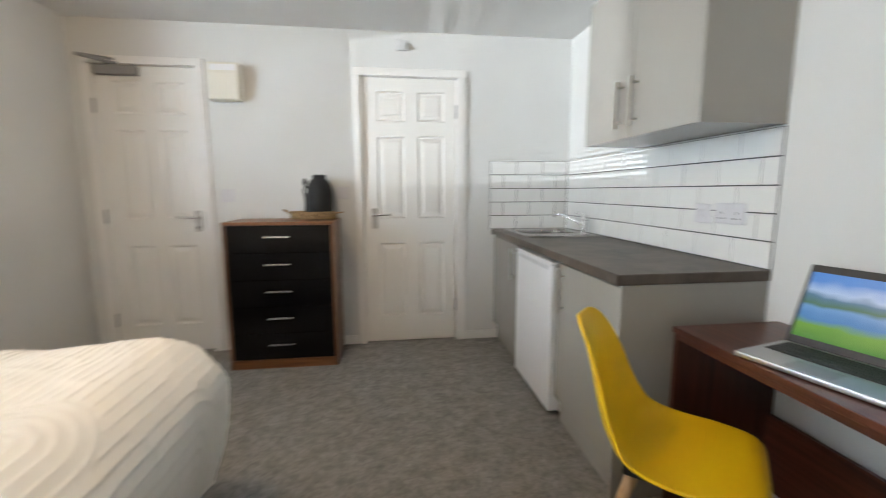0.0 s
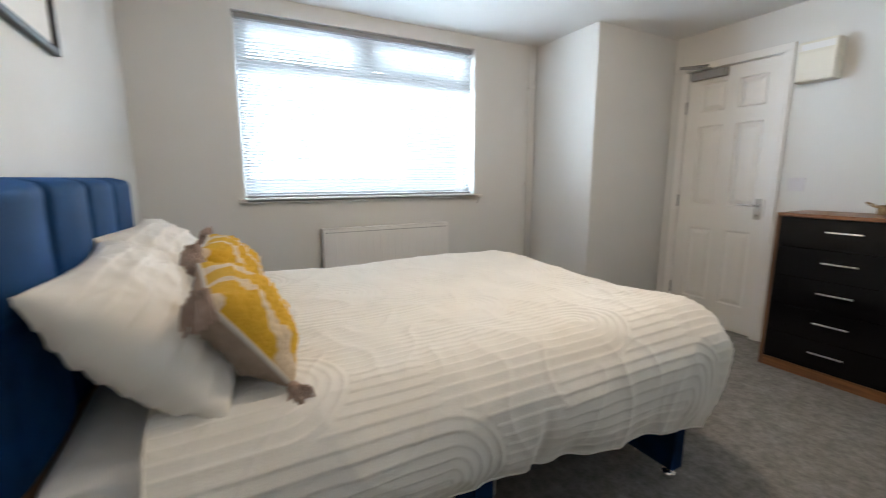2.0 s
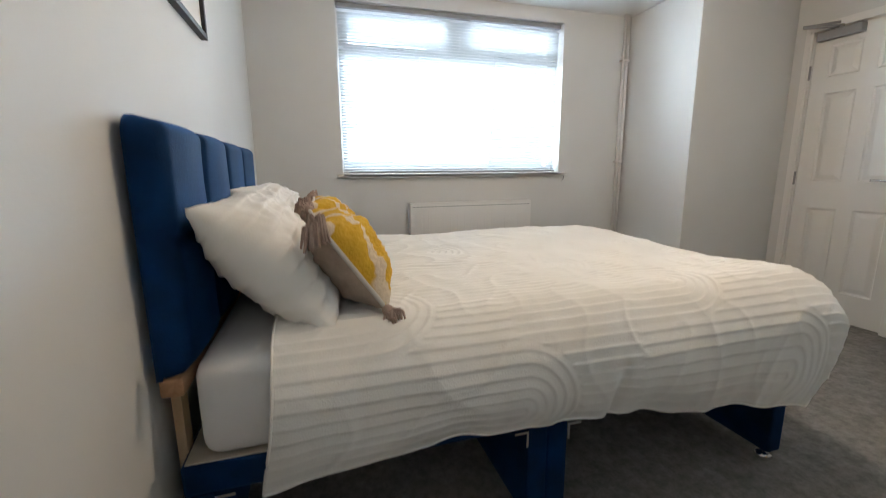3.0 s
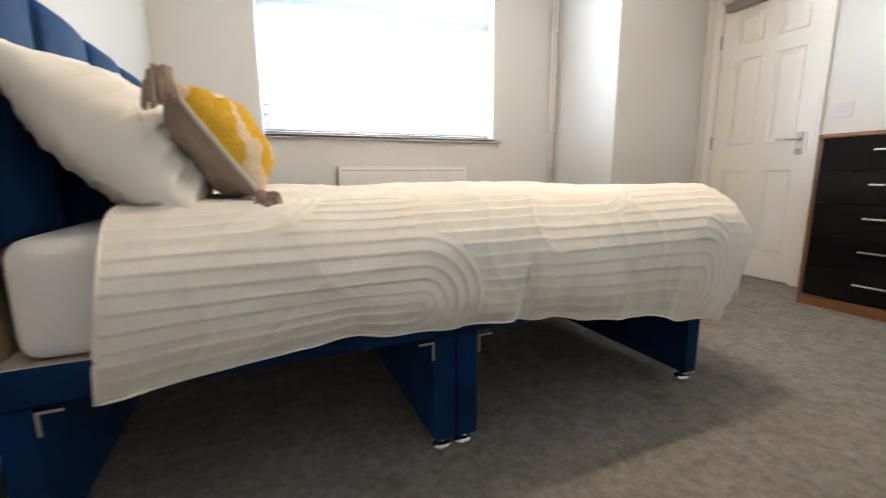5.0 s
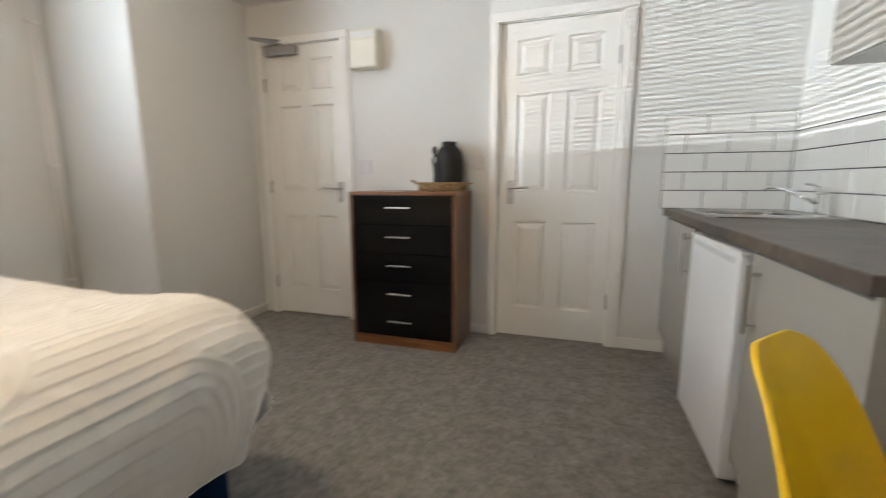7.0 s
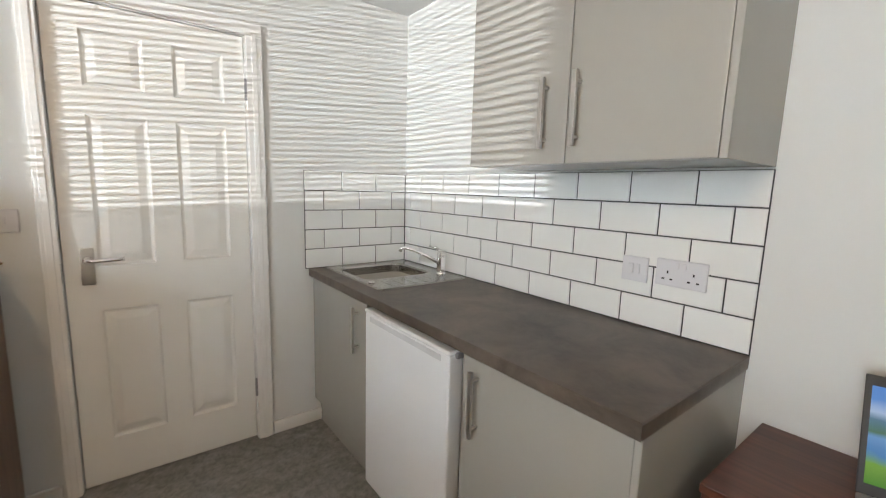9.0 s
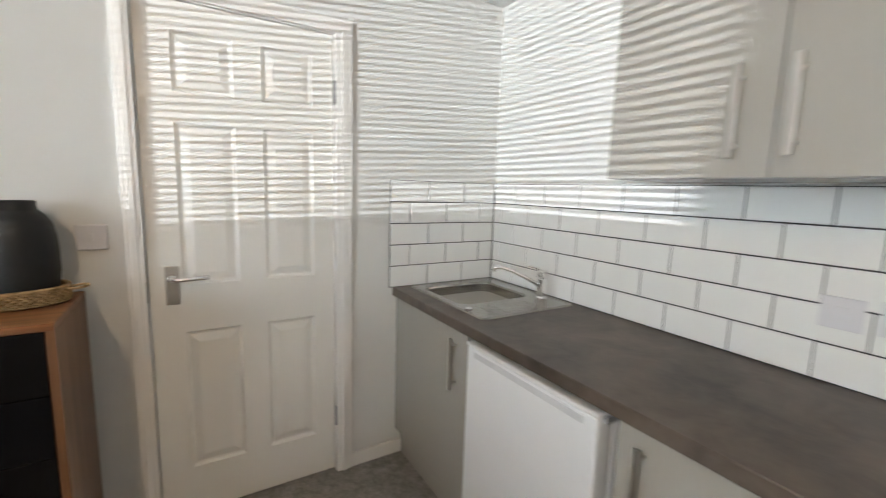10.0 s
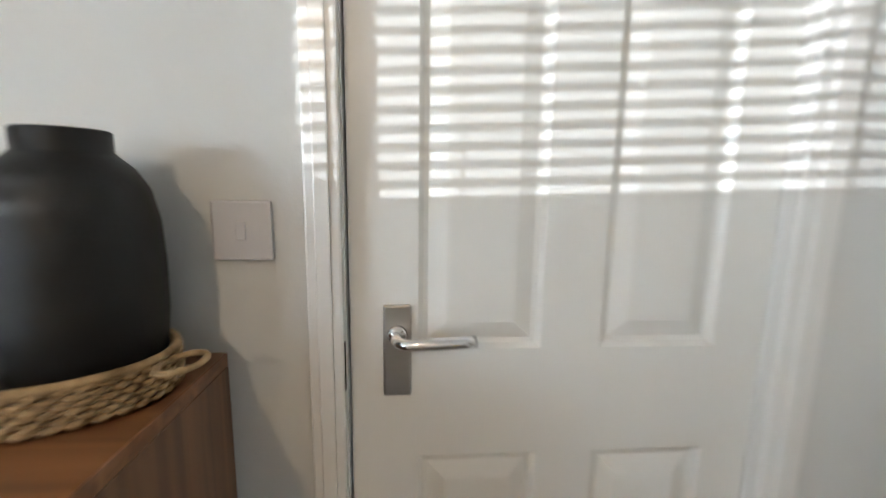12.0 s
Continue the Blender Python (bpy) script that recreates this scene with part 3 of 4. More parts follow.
def ridge(s, t):
    """Height of the plush bands at s across and t along the cloth: rows of nested arches."""
    W, L = 0.36, 0.98
    row = math.floor(s / W); ls = s - (row + 0.5) * W
    tt = t + 0.33 * (row % 3) + 0.05 * math.sin(row * 2.3); lt = tt - (math.floor(tt / L) + 0.5) * L
    d = abs(ls)
    if lt > 0.12: d = math.hypot(lt - 0.12, ls)          # the round end of the arch
    if lt > 0.12 and d > W / 2: d = abs(abs(ls) - W / 2)    # plain lines between two arches
    p = (d / 0.03) % 1.0
    return smoothstep(0.26, 0.38, p) * (1 - 0.6 * smoothstep(0.38, 0.55, p) - 0.4 * smoothstep(0.55, 1.0, p))


def duvet_mesh():
    # cloth across the bed: near hem -> up the side -> over the top -> far side
    X1, X0 = 0.005, -1.60
    top, y0, y1 = 0.752, 0.235, 2.185
    R = 0.17
    side = 0.17
    arc = R * math.pi / 2
    flat = (X1 - X0) - 2 * R
    total = 2 * side + 2 * arc + flat
    nu, nv = 580, 460
    def section(s, R, out):
        """A point of the section and its outward normal."""
        if s < side: return Vector((X1 + out, 0, top - R - (side - s))), Vector((1, 0, 0))
        s -= side
        if s < arc:
            a = s / R; return Vector((X1 - R + R * math.cos(a) + out * (1 - a / 1.57), 0, top - R + R * math.sin(a))), Vector((math.cos(a), 0, math.sin(a)))
        s -= arc
        if s < flat: return Vector((X1 - R - s, 0, top)), Vector((0, 0, 1))
        s -= flat
        if s < arc:
            a = math.pi / 2 + s / R; return Vector((X0 + R + R * math.cos(a), 0, top - R + R * math.sin(a))), Vector((math.cos(a), 0, math.sin(a)))
        s -= arc
        return Vector((X0, 0, top - R - s)), Vector((-1, 0, 0))
    FR = 0.20
    yl = y1 - FR - y0; farc = FR * math.pi / 2; fdrop = 0.30
    vt = yl + farc + fdrop
    def fn(u, v):
        s = u * total; t = v * vt
        hemw = 0.02 * noise.noise(Vector((t * 2.1, 0.3, 1))) + 0.018 * noise.noise(Vector((t * 8, 2.3, 1)))
        p, n = section(s, R, 0.0)
        z = p.z
        if s < side: p.x -= 0.04 * (1 - s / side) ** 2
        dep = top - z
        if s < side: p.z += hemw * (1 - s / side) - (1 - s / side) * (0.022 + 0.05 * math.exp(-(t / 0.13) ** 2) - 0.02 * math.exp(-((t - 0.45) / 0.25) ** 2) + 0.12 * smoothstep(0.95, 1.9, t) - 0.024 * (1 - smoothstep(0.7, 1.2, t)))
        # the foot end rolls over and hangs
        y = y0 + t
        if t > yl:
            b = min((t - yl) / FR, math.pi / 2); ext = max(0.0, t - yl - farc)
            y = y0 + yl + FR * math.sin(b)
            cx = (X0 + X1) / 2
            drop = FR * (1 - math.cos(b)) + ext
            k = max(0.0, (top - p.z)) / (R + side)
            p.z -= drop * (1 - k) ** 1.0
            n = (n * math.cos(b) + Vector((0, 1, 0)) * math.sin(b)).normalized()
            p.x = cx + (p.x - cx) * (1 - 0.10 * (1 - math.cos(b)))
            y -= k * 0.06 * math.sin(b)
        q = Vector((p.x, y, p.z))
        big = 0.020 * noise.noise(Vector((s * 1.6, t * 1.7, 5))) + 0.010 * noise.noise(Vector((s * 4.2, t * 3.6, 8))) + 0.004 * noise.noise(Vector((s * 11, t * 9, 2)))
        # hanging folds at the side
        hang = smoothstep(0.12, 0.42, dep)
        folds = hang * (0.028 * noise.noise(Vector((t * 4.5, s * 0.7, 11))) + 0.015 * noise.noise(Vector((t * 11, s * 1.5, 3))))
        seam = -0.020 * math.exp(-((t - 0.92) / 0.02) ** 2) * smoothstep(0.1, 0.3, dep)
        bulge = 0.03 * smoothstep(0.0, 0.22, dep) * (1 - smoothstep(0.25, 0.45, dep))
        q.y += -0.05 * hang * (1 - smoothstep(0.0, 0.5, t))
        # pulled creases in the filling
        c1 = noise.noise(Vector((s * 2.6 + t * 1.1, t * 3.4 - s, 21))); c2 = noise.noise(Vector((s * 5.5 - t * 2.0, t * 6.0, 27)))
        crease = 0.008 * (1 - min(1.0, abs(c1) * 3.2)) ** 2 * (0.4 + 0.6 * hang) + 0.0035 * (1 - min(1.0, abs(c2) * 3.0)) ** 2 - 0.004
        sag = -0.012 * (1 - smoothstep(0.0, 0.2, t)) 
        return q + n * (big + folds + seam + bulge + sag + crease + 0.003 * ridge(s + 0.1, t))
    bm = grid(nu, nv, fn)
    bmesh.ops.recalc_face_normals(bm, faces=bm.faces)
    return bm, [fn(0, j / 150) for j in range(151)], [fn(i / 150, 0) for i in range(151)]


duvet_cloth, side_hem, head_hem = duvet_mesh()
duv = tagged(link("duvet", duvet_cloth, M_DUVET, None, "", True), "white duvet with tufted arch lines spread over the bed", "duvet")
sol = duv.modifiers.new("thickness", "SOLIDIFY"); sol.thickness = 0.02; sol.offset = -1
part("side_hem", tube(side_hem, 0.0035, 8), M_DUVET, duv, "stitched side hem", True)
part("head_hem", tube(head_hem, 0.0035, 8), M_DUVET, duv, "stitched head hem", True)


def pillow_mesh(w, h, d, seed, nu=44, nv=34, pinch=0.10, tuck=0.0):
    """A stuffed cushion in its own x-z plane, with ears at the corners."""
    bm = bmesh.new()
    def side(sg):
        V = []
        for i in range(nu + 1):
            row = []
            for j in range(nv + 1):
                a, b = i / nu * 2 - 1, j / nv * 2 - 1
                f = (max(0.0, 1 - abs(a) ** 2.6) * max(0.0, 1 - abs(b) ** 2.6)) ** 0.5
                x = a * w / 2 * (1 - pinch * (1 - b * b) * 0 - pinch * (1 - b * b) * a * a)
                z = b * h / 2 * (1 - pinch * (1 - a * a) * b * b)
                wr = 0.014 * noise.noise(Vector((a * 2.2, b * 2.2, seed))) + 0.009 * noise.noise(Vector((a * 5, b * 4, seed + 3))) + 0.004 * noise.noise(Vector((a * 13, b * 6, seed + 5)))
                if tuck:
                    k1 = noise.noise(Vector((a * 2.5 + b, b * 3.0, seed + 9)))
                    p = ((b * h / 2 + 0.006 * math.sin(a * 5 + seed)) / 0.05) % 1.0
                    wr += 0.006 * (1 - min(1.0, abs(k1) * 3.0)) ** 2 - 0.004 + 1.2 * tuck * smoothstep(0.3, 0.4, p) * (1 - smoothstep(0.42, 1.0, p))
                row.append(bm.verts.new((x, sg * (d / 2 * f + wr * min(1.0, f * 3)), z)))
            V.append(row)
        for i in range(nu):
            for j in range(nv):
                q = (V[i][j], V[i + 1][j], V[i + 1][j + 1], V[i][j + 1])
                bm.faces.new(q if sg < 0 else q[::-1])
        return V
    return bm, side


def pillow(name, w, h, d, seed, m):
    bm, side = pillow_mesh(w, h, d, seed, 80, 120, 0.10, 0.0045)
    side(1); side(-1)
    bmesh.ops.remove_doubles(bm, verts=bm.verts, dist=1e-4)
    bmesh.ops.recalc_face_normals(bm, faces=bm.faces)
    return link(name, bm, m, None, "", True)


for i, (x, y, z, rz, lean) in enumerate(((-0.45, 0.225, 0.878, 2, 42), (-1.12, 0.215, 0.885, -3, 40))):
    p = pillow("pillow", 0.72, 0.45, 0.24, 3 + 7 * i, M_DUVET)
    tagged(p, "plump white cotton pillow leaning on the navy headboard", "pillow", "pillows on the bed")
    p.matrix_world = pose(x, y, z, lean, 0, rz)


def tassel(parent, x, z, seed):
    rnd = random.Random(seed)
    bm = bmesh.new()
    bmesh.ops.create_icosphere(bm, subdivisions=2, radius=0.016, matrix=Matrix.Translation((x, 0, z)))
    dx, dz = (1 if x > 0 else -1), (1 if z > 0 else -1)
    down = Vector((0, -0.52, -0.85))
    for k in range(70):
        a = Vector((x, 0, z)) + Vector((dx * rnd.uniform(0, 0.012), rnd.uniform(-0.012, 0.012), dz * rnd.uniform(0, 0.008)))
        out = Vector((dx * rnd.uniform(0.3, 1.0), rnd.uniform(-0.7, 0.7), dz * rnd.uniform(0.1, 0.6))).normalized()
        mid = a + out * rnd.uniform(0.018, 0.032); L = rnd.uniform(0.045, 0.062) if dz > 0 else rnd.uniform(0.016, 0.026)
        end = mid + (out * 0.25 + down).normalized() * L
        addcyl(bm, a, mid, 0.004, 0.004, 5, False); addcyl(bm, mid, end, 0.004, 0.003, 5)
    return part("tassel", bm, M_TASSEL, parent, "taupe thread tassel")


def cushion(x, y, z, lean, rz, seed):
    c = thing("cushion", "mustard and cream tufted cushion with taupe back and tassels", "cushion", group="cushions on the bed")
    S, Q = 0.45, 0.285
    bm, side = pillow_mesh(S, Q, 0.21, seed, 90, 70)
    side(1)
    for v in bm.verts:
        if v.co.y > 0.012:
            v.co.y += 0.006 * abs(math.sin(v.co.x * 170 + 1.2 * math.sin(v.co.z * 150))) * (0.6 + 0.4 * math.sin(v.co.z * 300))
    bmesh.ops.recalc_face_normals(bm, faces=bm.faces)
    part("front", bm, M_MUSTARD, c, "mustard and cream tufted front", True)
    bm, side = pillow_mesh(S, Q, 0.17, seed, 40, 36)
    side(-1); bmesh.ops.recalc_face_normals(bm, faces=bm.faces)
    part("back", bm, M_TAUPE, c, "plain taupe back", True)
    e, g = S / 2, Q / 2
    pts = []
    for a, b in (((-e, -g), (e, -g)), ((e, -g), (e, g)), ((e, g), (-e, g)), ((-e, g), (-e, -g))):
        n = 16
        for q in range(n):
            t = q / n; px, pz = a[0] + (b[0] - a[0]) * t, a[1] + (b[1] - a[1]) * t
            sh = 1 - 0.10 * (1 - (2 * t - 1) ** 2)
            pts.append((px * (sh if abs(px) >= e * 0.999 else 1), 0, pz * (sh if abs(pz) >= g * 0.999 else 1)))
    part("piping", tube(pts + pts[:1], 0.006, 6), mat("pale_piping", (0.55, 0.52, 0.47), 0.9), c, "pale grey piping", True)
    for sx in (-1, 1):
        for sz in (-1, 1): tassel(c, sx * S / 2, sz * Q / 2, seed + sx + 3 * sz)
    c.matrix_world = pose(x, y, z, lean, 0, rz)
    return c


cushion(-0.35, 0.425, 0.875, 35, 3, 20)
cushion(-0.97, 0.41, 0.88, 33, -4, 31)

pic = thing("picture_frame", "black framed print with ochre shape on the headboard wall", "picture")
PX0, PX1, PZ0, PZ1 = -1.005, -0.53, 1.62, 2.25
for q in ((PX0, PX0 + 0.02, PZ0, PZ1), (PX1 - 0.02, PX1, PZ0, PZ1), (PX0 + 0.02, PX1 - 0.02, PZ0, PZ0 + 0.02), (PX0 + 0.02, PX1 - 0.02, PZ1 - 0.02, PZ1)):
    part("frame_bar", box(q[0], q[1], YS, YS + 0.024, q[2], q[3], 0.002), M_BLACK, pic)
part("print", box(PX0 + 0.018, PX1 - 0.018, YS + 0.002, YS + 0.010, PZ0 + 0.018, PZ1 - 0.018), M_PAPER, pic, "pale paper print")
part("motif", box(PX0 + 0.10, PX1 - 0.10, YS + 0.0105, YS + 0.0115, PZ0 + 0.13, PZ1 - 0.12), M_OCHRE, pic, "ochre block")

# ---- chest of drawers ----
CX0, CX1, CY0, CY1, CH = -0.515, 0.203, 3.545, 3.945, 1.016
chest = thing("chest_of_drawers", "walnut chest with five glossy black drawers", "chest of drawers")
part("side_panel", box(CX0, CX0 + 0.022, CY0, CY1, 0, CH - 0.022, 0.001, 1), M_WALNUT, chest)
part("side_panel", box(CX1 - 0.022, CX1, CY0, CY1, 0, CH - 0.022, 0.001, 1), M_WALNUT, chest)
part("top", box(CX0, CX1, CY0 - 0.004, CY1, CH - 0.0215, CH, 0.0015, 1), M_WALNUT_X, chest, "walnut veneer top")
part("plinth", box(CX0 + 0.0225, CX1 - 0.0225, CY0 + 0.002, CY0 + 0.02, 0, 0.064), M_WALNUT_X, chest)
part("back_panel", box(CX0 + 0.0225, CX1 - 0.0225, CY1 - 0.006, CY1, 0.064, CH - 0.022), M_DARK, chest)
dz = (CH - 0.022 - 0.066) / 5
for i in range(5):
    z0 = 0.066 + i * dz
    d = part("drawer", box(CX0 + 0.024, CX1 - 0.024, CY0 - 0.0015, CY0 + 0.3, z0 + 0.0015, z0 + dz - 0.0015, 0.0015), M_BLACKG, chest, "glossy black drawer front")
    zc = z0 + dz * 0.585
    h = part("handle", box(CX0 + 0.262, CX0 + 0.43, CY0 - 0.026, CY0 - 0.016, zc - 0.006, zc + 0.006, 0.003), M_CHROME, d, "slim chrome bar handle")
    for x in (CX0 + 0.285, CX0 + 0.407):
        part("handle_post", cyl((x, CY0 - 0.017, zc), (x, CY0 - 0.001, zc), 0.004, None, 10), M_CHROME, d)

# tray with vase and figure
TX, TY = 0.03, 3.822
tray = thing("wicker_tray", "oval woven seagrass tray with loop handles on the chest", "tray", (TX, TY, CH), rz=0)


def oval(a, b, z, n=64): return [(a * math.cos(2 * math.pi * k / n), b * math.sin(2 * math.pi * k / n), z) for k in range(n)]


A, B = 0.158, 0.112
bm = lathe([(0, 0.004), (A - 0.004, 0.004), (A - 0.004, 0.008), (0, 0.008)], 48)
for v in bm.verts: v.co.y *= B / A
part("tray_base", bm, M_WICKER, tray)
bm = bmesh.new()
nst = 84
for k in range(nst):
    a = 2 * math.pi * k / nst
    for lv in range(6):
        off = 0.0028 * (1 if (k + lv) % 2 else -1)
        a0, a1 = a - math.pi / nst * 1.25, a + math.pi / nst * 1.25
        p = [((A + off * math.cos(math.pi * (q - 1) / 2)) * math.cos(a0 + (a1 - a0) * q / 2), (B + off * math.cos(math.pi * (q - 1) / 2)) * math.sin(a0 + (a1 - a0) * q / 2), 0.008 + lv * 0.0075) for q in range(3)]
        t = tube(p, 0.0041, 6); me = bpy.data.meshes.new("w"); t.to_mesh(me); t.free(); bm.from_mesh(me); bpy.data.meshes.remove(me)
tagged(part("woven_side", bm, M_WICKER, tray, "", True), kind="stuff")
part("rim", tube(oval(A, B, 0.052) + oval(A, B, 0.052)[:2], 0.0055, 8), M_WICKER, tray, "", True)
for sx in (-1, 1):
    pts = [(sx * (A + 0.026 - 0.026 * math.cos(t) * 1.0), 0.03 * math.sin(t) - 0.02, 0.044 + 0.014 * (1 - math.cos(t)) * (0.2 if sx > 0 else 1)) for t in [2 * math.pi * q / 20 for q in range(21)]]
    part("loop_handle", tube(pts, 0.0042, 8), M_WICKER, tray, "", True)

vase = link("vase", lathe([(0, 0.0), (0.082, 0.0), (0.096, 0.006), (0.106, 0.03), (0.112, 0.08), (0.113, 0.14), (0.110, 0.19), (0.100, 0.228), (0.082, 0.252), (0.064, 0.265), (0.058, 0.27),
                           (0.058, 0.292), (0.055, 0.294), (0.050, 0.292), (0.050, 0.26), (0.09, 0.2), (0, 0.05)], 64, 0, 0), M_CHARCOAL, None, "", True)
vase.location = (0.073, 3.852, CH + 0.0085); vase.scale = (0.82, 0.82, 1.06)
tagged(vase, "matt charcoal ceramic vase with short neck in the tray", "vase")


def figure_mesh():
    """A slim abstract standing form on a round foot."""
    bm = lathe([(0, 0), (0.052, 0), (0.055, 0.004), (0.052, 0.012), (0.03, 0.02), (0.018, 0.028)], 32)
    def add(t):
        me = bpy.data.meshes.new("w"); t.to_mesh(me); t.free(); bm.from_mesh(me); bpy.data.meshes.remove(me)
    add(tube([(0, 0, 0.01), (0.0, 0, 0.05), (0.002, 0, 0.09), (0.0, 0, 0.125), (-0.004, 0, 0.155)], 0.0165, 14, 0.8))
    add(tube([(-0.004, 0, 0.15), (-0.016, 0, 0.17), (-0.018, 0, 0.195), (-0.006, 0, 0.215)], 0.008, 10))
    add(tube([(-0.004, 0, 0.15), (0.012, 0, 0.17), (0.014, 0, 0.195), (-0.002, 0, 0.215)], 0.008, 10))
    add(tube([(-0.004, 0, 0.205), (-0.004, 0, 0.225)], 0.009, 10))
    bmesh.ops.create_uvsphere(bm, u_segments=18, v_segments=12, radius=0.019, matrix=Matrix.Translation((-0.006, 0, 0.245)) @ Matrix.Diagonal((0.85, 0.9, 1.35, 1)))
    return bm


fig = link("figurine", figure_mesh(), M_BLACK, None, "", True); fig.location = (-0.022, 3.845, CH + 0.0085)
tagged(fig, "slim black abstract figurine on a round foot", "figurine")
fig.scale = (1.0, 1.0, 1.06)

# ---- wall fittings on the door wall ----
alarm = thing("consumer_unit", "cream plastic electric box high on the wall", "electric box")
part("case", box(-0.655, -0.445, YN - 0.095, YN, 1.855, 2.105, 0.006), mat("cream_plastic", (0.74, 0.71, 0.62), 0.4, var=0.01), alarm)
part("cover", box(-0.65, -0.45, YN - 0.103, YN - 0.0955, 1.86, 2.035, 0.004), mat("cream_cover", (0.76, 0.73, 0.64), 0.35, var=0.01), alarm)
part("top_label", box(-0.64, -0.46, YN - 0.0965, YN - 0.0955, 2.05, 2.09), M_WHITE, alarm)


def faceplate(name, label, at, w, h, horiz, rockers, holes=()):
    """A plate on the door wall (horiz 'x') or kitchen wall (horiz 'y')."""
    e = thing(name, label, "wall socket" if holes else "light switch")
    def bx(u0, u1, d0, d1, z0, z1, bev=0.0):
        if horiz == "x": return box(at[0] + u0, at[0] + u1, YN - FACE_N[0] - d1, YN - FACE_N[0] - d0, at[1] + z0, at[1] + z1, bev)
        return box(XE - FACE_N[0] - d1, XE - FACE_N[0] - d0, at[0] + u0, at[0] + u1, at[1] + z0, at[1] + z1, bev)
    part("plate", bx(-w / 2, w / 2, 0, 0.010, -h / 2, h / 2, 0.004), M_PLATE, e)
    for u, z, rw, rh in rockers: part("rocker", bx(u - rw / 2, u + rw / 2, 0.0101, 0.0145, z - rh / 2, z + rh / 2, 0.002), M_PLATE, e)
    # pin holes are dark pads on the plate, coloured like their shaded insides
    for u, z, rw, rh in holes: part("pin_slot_shade", bx(u - rw / 2, u + rw / 2, 0.0101, 0.0108, z - rh / 2, z + rh / 2), M_DARK, e)
    return e


FACE_N = [0.0]
faceplate("light_switch", "white single light switch by the entrance door", (-0.602, 1.187), 0.098, 0.092, "x", [(0.0, 0.0, 0.03, 0.045)])
faceplate("bathroom_switch", "white single light switch beside the inner door", (0.234, 1.205), 0.088, 0.09, "x", [(0.0, 0.0, 0.014, 0.028)])
vent = thing("smoke_sensor", "small white square sensor near the ceiling", "sensor")
part("sensor_body", box(0.66, 0.735, YN - 0.03, YN, 2.25, 2.325, 0.006), mat("sensor_plastic", (0.62, 0.62, 0.62), 0.5), vent)

# ---- kitchen ----
WX, KY0, KY1, WZ = 1.4, 2.063, YN, 0.912
CF = 1.422
def bar_handle(parent, x, y, z0, z1):
    h = part("handle", box(x - 0.036, x - 0.025, y - 0.0075, y + 0.0075, z0, z1, 0.0015), M_STEEL, parent, "brushed steel bar handle")
    for z in (z0 + 0.028, z1 - 0.028): part("handle_post", cyl((x - 0.028, y, z), (x, y, z), 0.005, None, 10), M_STEEL, h)


def base_unit(name, y0, y1, hy, label):
    u = thing(name, label, "kitchen cabinet")
    part("body", box(CF + 0.02, XE - 0.002, y0 + 0.001, y1 - 0.001, 0.14, 0.865), M_CAB, u)
    d = part("door", box(CF, CF + 0.0185, y0 + 0.0025, y1 - 0.0025, 0.145, 0.858, 0.002), M_CAB, u, "glossy greige door")
    bar_handle(d, CF, hy, 0.615, 0.83)
    part("plinth", box(CF + 0.035, CF + 0.05, y0 + 0.001, y1 - 0.001, 0.0, 0.1395), M_CAB, u)
    return u


base_unit("sink_cabinet", 3.302, KY1 - 0.003, 3.385, "glossy greige base cabinet under the sink")
base_unit("base_cabinet", 2.084, 2.648, 2.575, "glossy greige base cabinet at the worktop end")
endp = structure("end_panel", box(CF - 0.002, XE - 0.001, KY0 + 0.004, KY0 + 0.022, 0, 0.8715, 0.0015, 1), M_CAB, "glossy greige end panel of the kitchen run", "panel")
fr = thing("fridge", "white under-counter fridge between the cabinets", "fridge")
part("cabinet", box(1.475, 1.98, 2.695, 3.285, 0.02, 0.842, 0.004), M_FRIDGE, fr)
fd = part("door", box(1.405, 1.468, 2.695, 3.285, 0.03, 0.836, 0.010, 3), M_FRIDGE, fr)
part("top_cap", box(1.403, 1.472, 2.693, 3.287, 0.8365, 0.85, 0.006), M_WHITE, fd)
# flat grey strip on the door face; its colour paints the grip's shade
part("grip_recess_shade", box(1.4035, 1.406, 2.74, 3.24, 0.802, 0.824, 0.001, 1), mat("grip_shade", (0.6, 0.61, 0.63), 0.4), fd)
for y in (2.73, 3.25):
    part("foot", cyl((1.5, y, 0), (1.5, y, 0.021), 0.016), M_DARK, fr)
    part("foot", cyl((1.93, y, 0), (1.93, y, 0.021), 0.016), M_DARK, fr)
part("hinge_cover", box(1.43, 1.48, 2.683, 2.7, 0.822, 0.842, 0.003), M_GREYPL, fr)

SX0, SX1, SY0, SY1 = 1.487, 2.0, 3.305, 3.935
wt = thing("worktop", "dark slate-effect laminate worktop with inset sink", "worktop")
b0, b1, c0, c1 = 1.53, 1.93, 3.51, 3.875       # bowl
bm = bmesh.new()
def rect(x0, x1, y0, y1, z): return [bm.verts.new(p) for p in ((x0, y0, z), (x1, y0, z), (x1, y1, z), (x0, y1, z))]
E1 = (WX, XE - 0.001, KY0, KY1 - 0.001)
rings = [rect(*E1, WZ - 0.003), rect(E1[0] + 0.003, E1[1], E1[2] + 0.003, E1[3], WZ), rect(b0, b1, c0, c1, WZ), rect(b0, b1, c0, c1, 0.872), rect(*E1, 0.872)]
for p, q in zip(rings, rings[1:] + rings[:1]):
    for k in range(4): bm.faces.new((p[k], p[(k + 1) % 4], q[(k + 1) % 4], q[k]))
bmesh.ops.recalc_face_normals(bm, faces=bm.faces)
